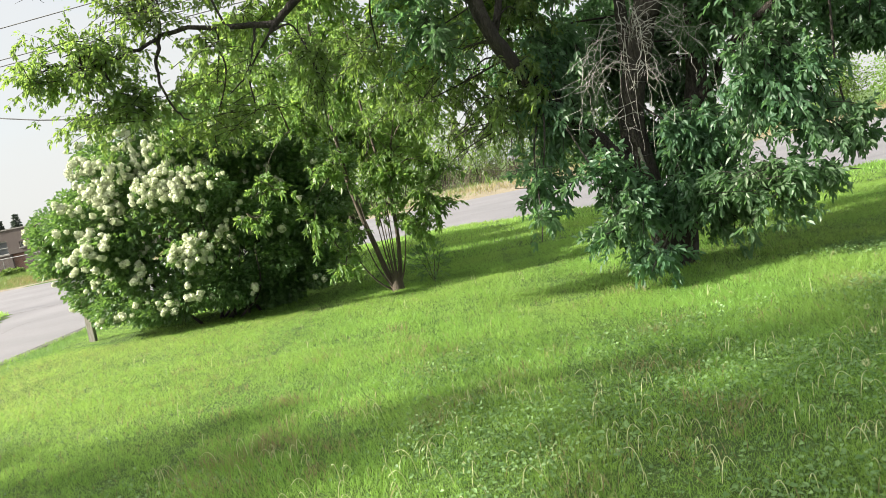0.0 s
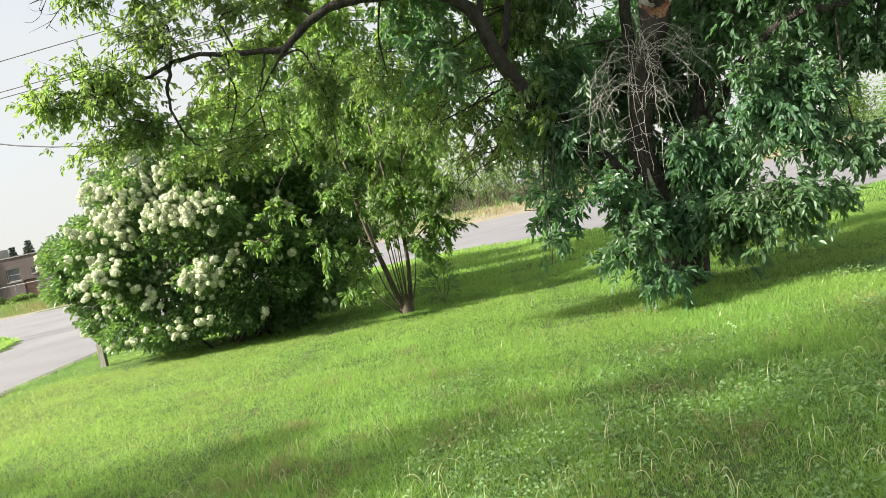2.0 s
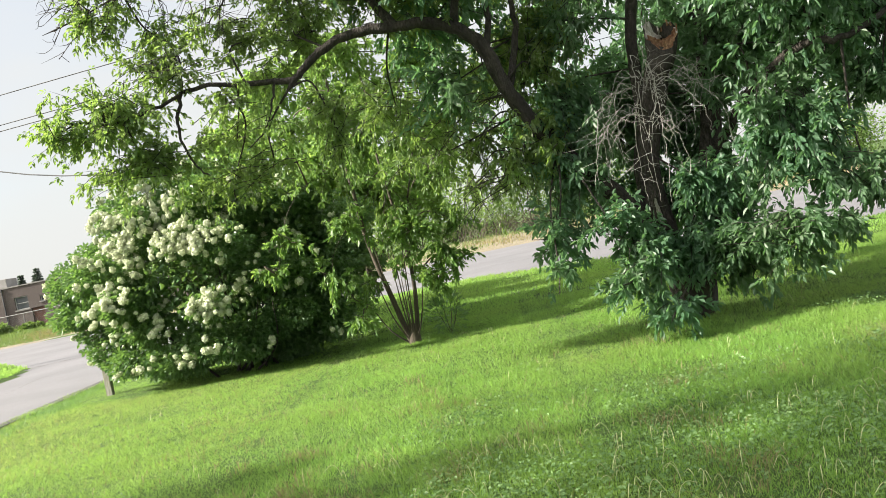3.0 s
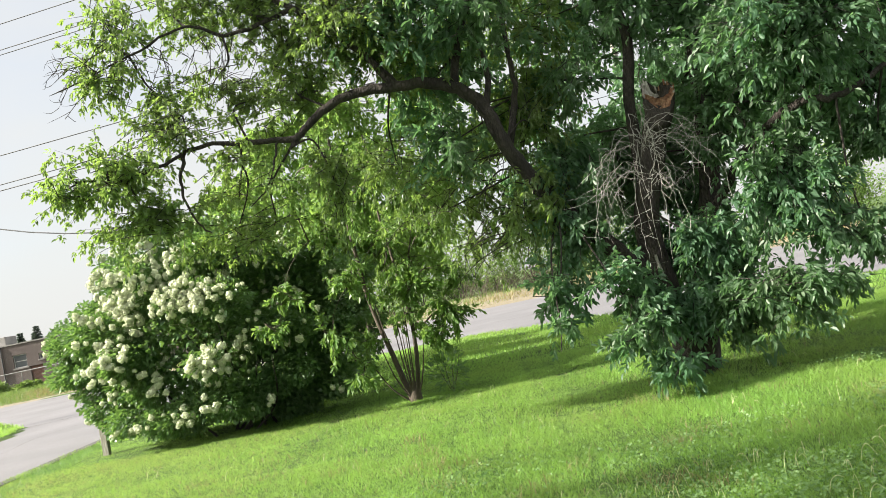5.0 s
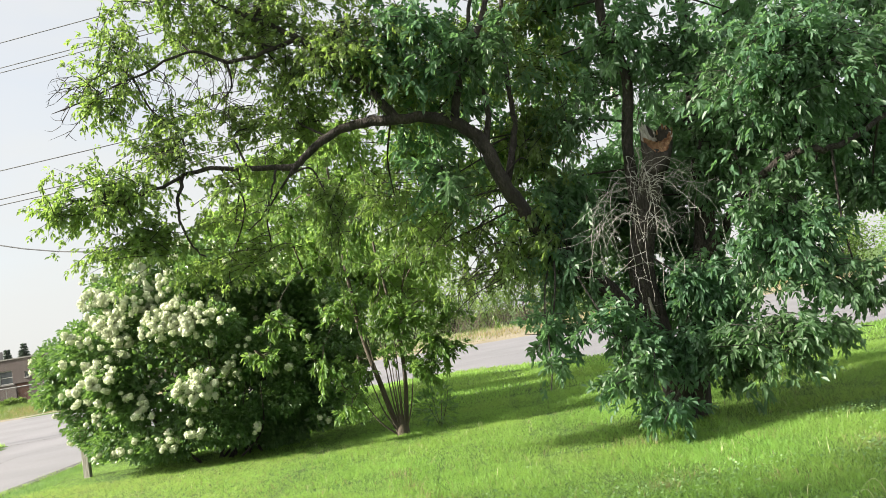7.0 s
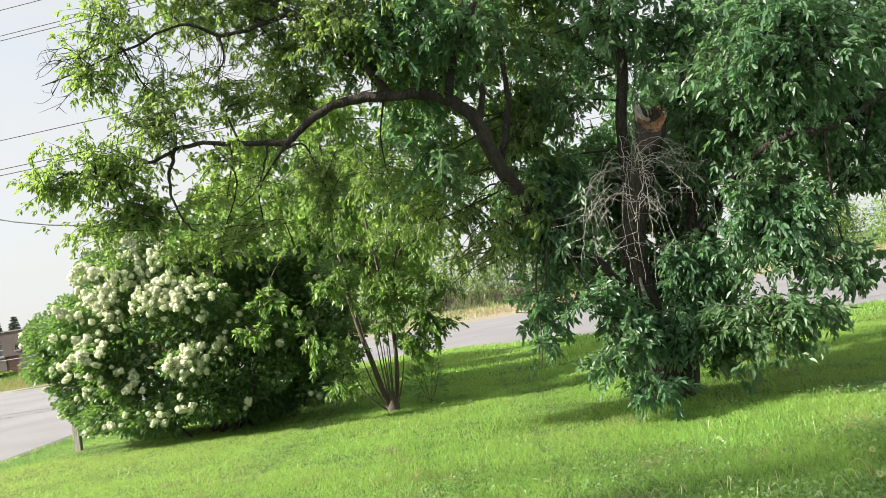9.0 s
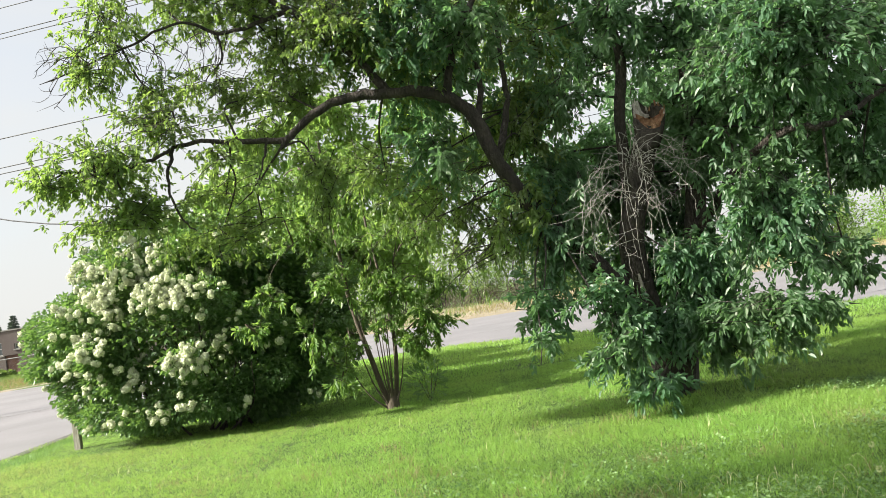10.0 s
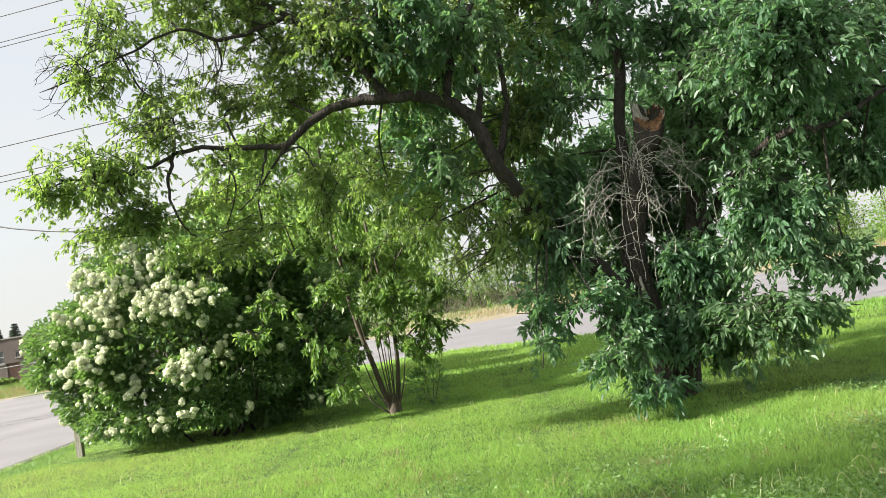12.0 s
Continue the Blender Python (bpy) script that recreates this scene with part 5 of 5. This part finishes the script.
    blades(x, y, RNG.uniform(0.05, 0.12, len(x)), RNG.uniform(0.02, 0.035, len(x)), 0.8, M_GRASS, "grass", fresh, True)
    n = 70000
    x = np.concatenate([RNG.uniform(-60, 50, n // 2), RNG.uniform(-44, -24, n - n // 2)])
    y = 46.3 + 11.5 * RNG.random(n) ** 0.9
    y = y + 0.12 * np.maximum(0, x) - 0.05 * np.minimum(0, x)
    p = np.stack([x, y, np.zeros(n)], axis=1)
    deep = y - 0.12 * np.maximum(0, x) + 0.05 * np.minimum(0, x) - 46.3
    green = wave(p, 0.5, 3.0) + RNG.normal(0, 0.4, n) - 0.02 * x + 0.12 * (deep - 4) > 0.2
    for sel, mat, nm in ((green, M_LEAF_FAR, "verge_grass"), (~green, M_DRY, "dry_grass")):
        blades(x[sel], y[sel], RNG.uniform(0.08, 0.36, sel.sum()) * np.clip(0.25 + deep[sel] / 5, 0, 1), RNG.uniform(0.02, 0.05, sel.sum()), 0.7, mat, nm, "rough grass on the verge across the street", True, verge_z)
    n = 22000
    x, y = RNG.uniform(-16, 20, n), RNG.uniform(-12, 22, n)
    ok = ~in_view(x, y) & (road_depth(x, y) < -0.08)
    x, y = x[ok], y[ok]
    blades(x, y, tuft_height(x, y) * RNG.uniform(0.05, 0.10, len(x)), RNG.uniform(0.012, 0.02, len(x)), 0.8, M_GRASS, "grass", fresh, True)


RNG = np.random.default_rng(36)
grass()


def stalks():
    """Long pale stalks that arch over, in loose groups."""
    shapes = []
    for k in range(150):
        y = RNG.uniform(2.9, 5.8) if k < 130 else RNG.uniform(6.4, 13.0)
        u = RNG.uniform(-0.45, 0.52)
        for i in range(int(RNG.integers(1, 5))):
            px, py = u * y + RNG.normal(0, 0.14), y + RNG.normal(0, 0.14)
            z = float(ground_z(np.array([px]), np.array([py]))[0])
            h = RNG.uniform(0.05, 0.15)
            a = RNG.uniform(0, 2 * math.pi)
            o = np.array([math.cos(a), math.sin(a), 0]) * h * RNG.uniform(0.2, 0.9)
            p = np.array([px, py, z - 0.01])
            shapes.append(tube(spline([p, p + o * 0.25 + np.array([0, 0, h * 0.7]), p + o * 0.7 + np.array([0, 0, h]), p + o * 1.3 + np.array([0, 0, h * RNG.uniform(0.5, 0.9)])], 3), 0.0026, 0.0015, 3))
    ob = new("dry_stalks", mesh_from("dry_stalks", *join(shapes), M_STRAW))
    tagged(ob, "pale dry arching stalks scattered over the lawn", "grass", kind="stuff")


stalks()


def dry_tufts():
    """Dead straw-coloured blades in small patches."""
    xs, ys = [], []
    for k in range(60):
        y = RNG.uniform(3.3, 9.0)
        u = RNG.uniform(-0.45, 0.5)
        n = int(RNG.integers(12, 60))
        xs.append(u * y + RNG.normal(0, 0.10, n))
        ys.append(y + RNG.normal(0, 0.10, n))
    # a small worn spot before the tree
    xs.append(1.38 + RNG.normal(0, 0.07, 60))
    ys.append(6.75 + RNG.normal(0, 0.05, 60))
    # the driest corner, near the shade's edge
    for k in range(16):
        n = int(RNG.integers(20, 50))
        xs.append(RNG.uniform(-2.1, -0.9) + RNG.normal(0, 0.07, n))
        ys.append(RNG.uniform(4.6, 5.9) + RNG.normal(0, 0.08, n))
    x, y = np.concatenate(xs), np.concatenate(ys)
    blades(x, y, RNG.uniform(0.05, 0.13, len(x)), RNG.uniform(0.003, 0.006, len(x)), 1.3, M_DRY, "dry_grass", "dead straw-coloured grass tufts in the lawn")
    x, y = scatter(3000, 2.8, 12.0)
    blades(x, y, RNG.uniform(0.04, 0.09, len(x)), RNG.uniform(0.004, 0.008, len(x)), 1.2, M_DRY, "dry_grass", "dead straw-coloured grass blades in the lawn")


dry_tufts()


def dandelion_clock():
    rng = np.random.default_rng(5)
    me_stem = mesh_from("stem", *tube(spline([(0, 0, -0.01), (0.01, 0, 0.09), (0.03, 0.01, 0.18)], 4), 0.0032, 0.0026, 5), M_WEED, True)
    n = 120
    d = unit(rng.normal(0, 1, (n, 3)))
    base = np.array([0.03, 0.01, 0.18]) + d * 0.010
    head = leaf_blades(base, d, np.full(n, 0.015), 0.08, 0.05, 0.0)
    me_head = mesh_from("seed_head", *head, M_STRAW)
    spots = [(2.66, 5.30), (2.74, 5.42), (2.62, 5.52), (2.83, 5.35), (2.71, 5.18), (2.55, 4.9), (2.0, 4.3), (2.35, 5.0)]
    for x, y in spots:
        ob = thing("dandelion", (x, y, float(ground_z(np.array([x]), np.array([y]))[0])), "dandelion gone to a grey seed head in the lawn", "flower", "dandelions")
        ob.rotation_euler = (0, 0, float(rng.uniform(0, 6)))
        for nm, me in (("stem", me_stem), ("seed_head", me_head)):
            q = new(nm, me)
            q.parent = ob


dandelion_clock()


def clover():
    """Low broad weed leaves among the near grass."""
    x, y = scatter(100000, 2.7, 9.0)
    p = np.stack([x, y, np.zeros_like(x)], axis=1)
    keep = wave(p, 1.7, 2.5) + 0.22 * x - 0.45 * np.maximum(0, y - 5.5) + RNG.normal(0, 0.35, len(x)) > 0.15
    p = p[keep]
    p[:, 2] = ground_z(p[:, 0], p[:, 1]) + RNG.uniform(0.015, 0.07, len(p))
    way = RNG.normal(0, 1, p.shape) * np.array([1, 1, 0.25])
    v, f = leaf_blades(p, way, RNG.uniform(0.012, 0.034, len(p)), 0.38, 0.1, 0.2, 0.5)
    tagged(new("clover", mesh_from("clover", v, f, M_WEED)), "low broad clover and weed leaves in the lawn", "weeds", kind="stuff")


clover()
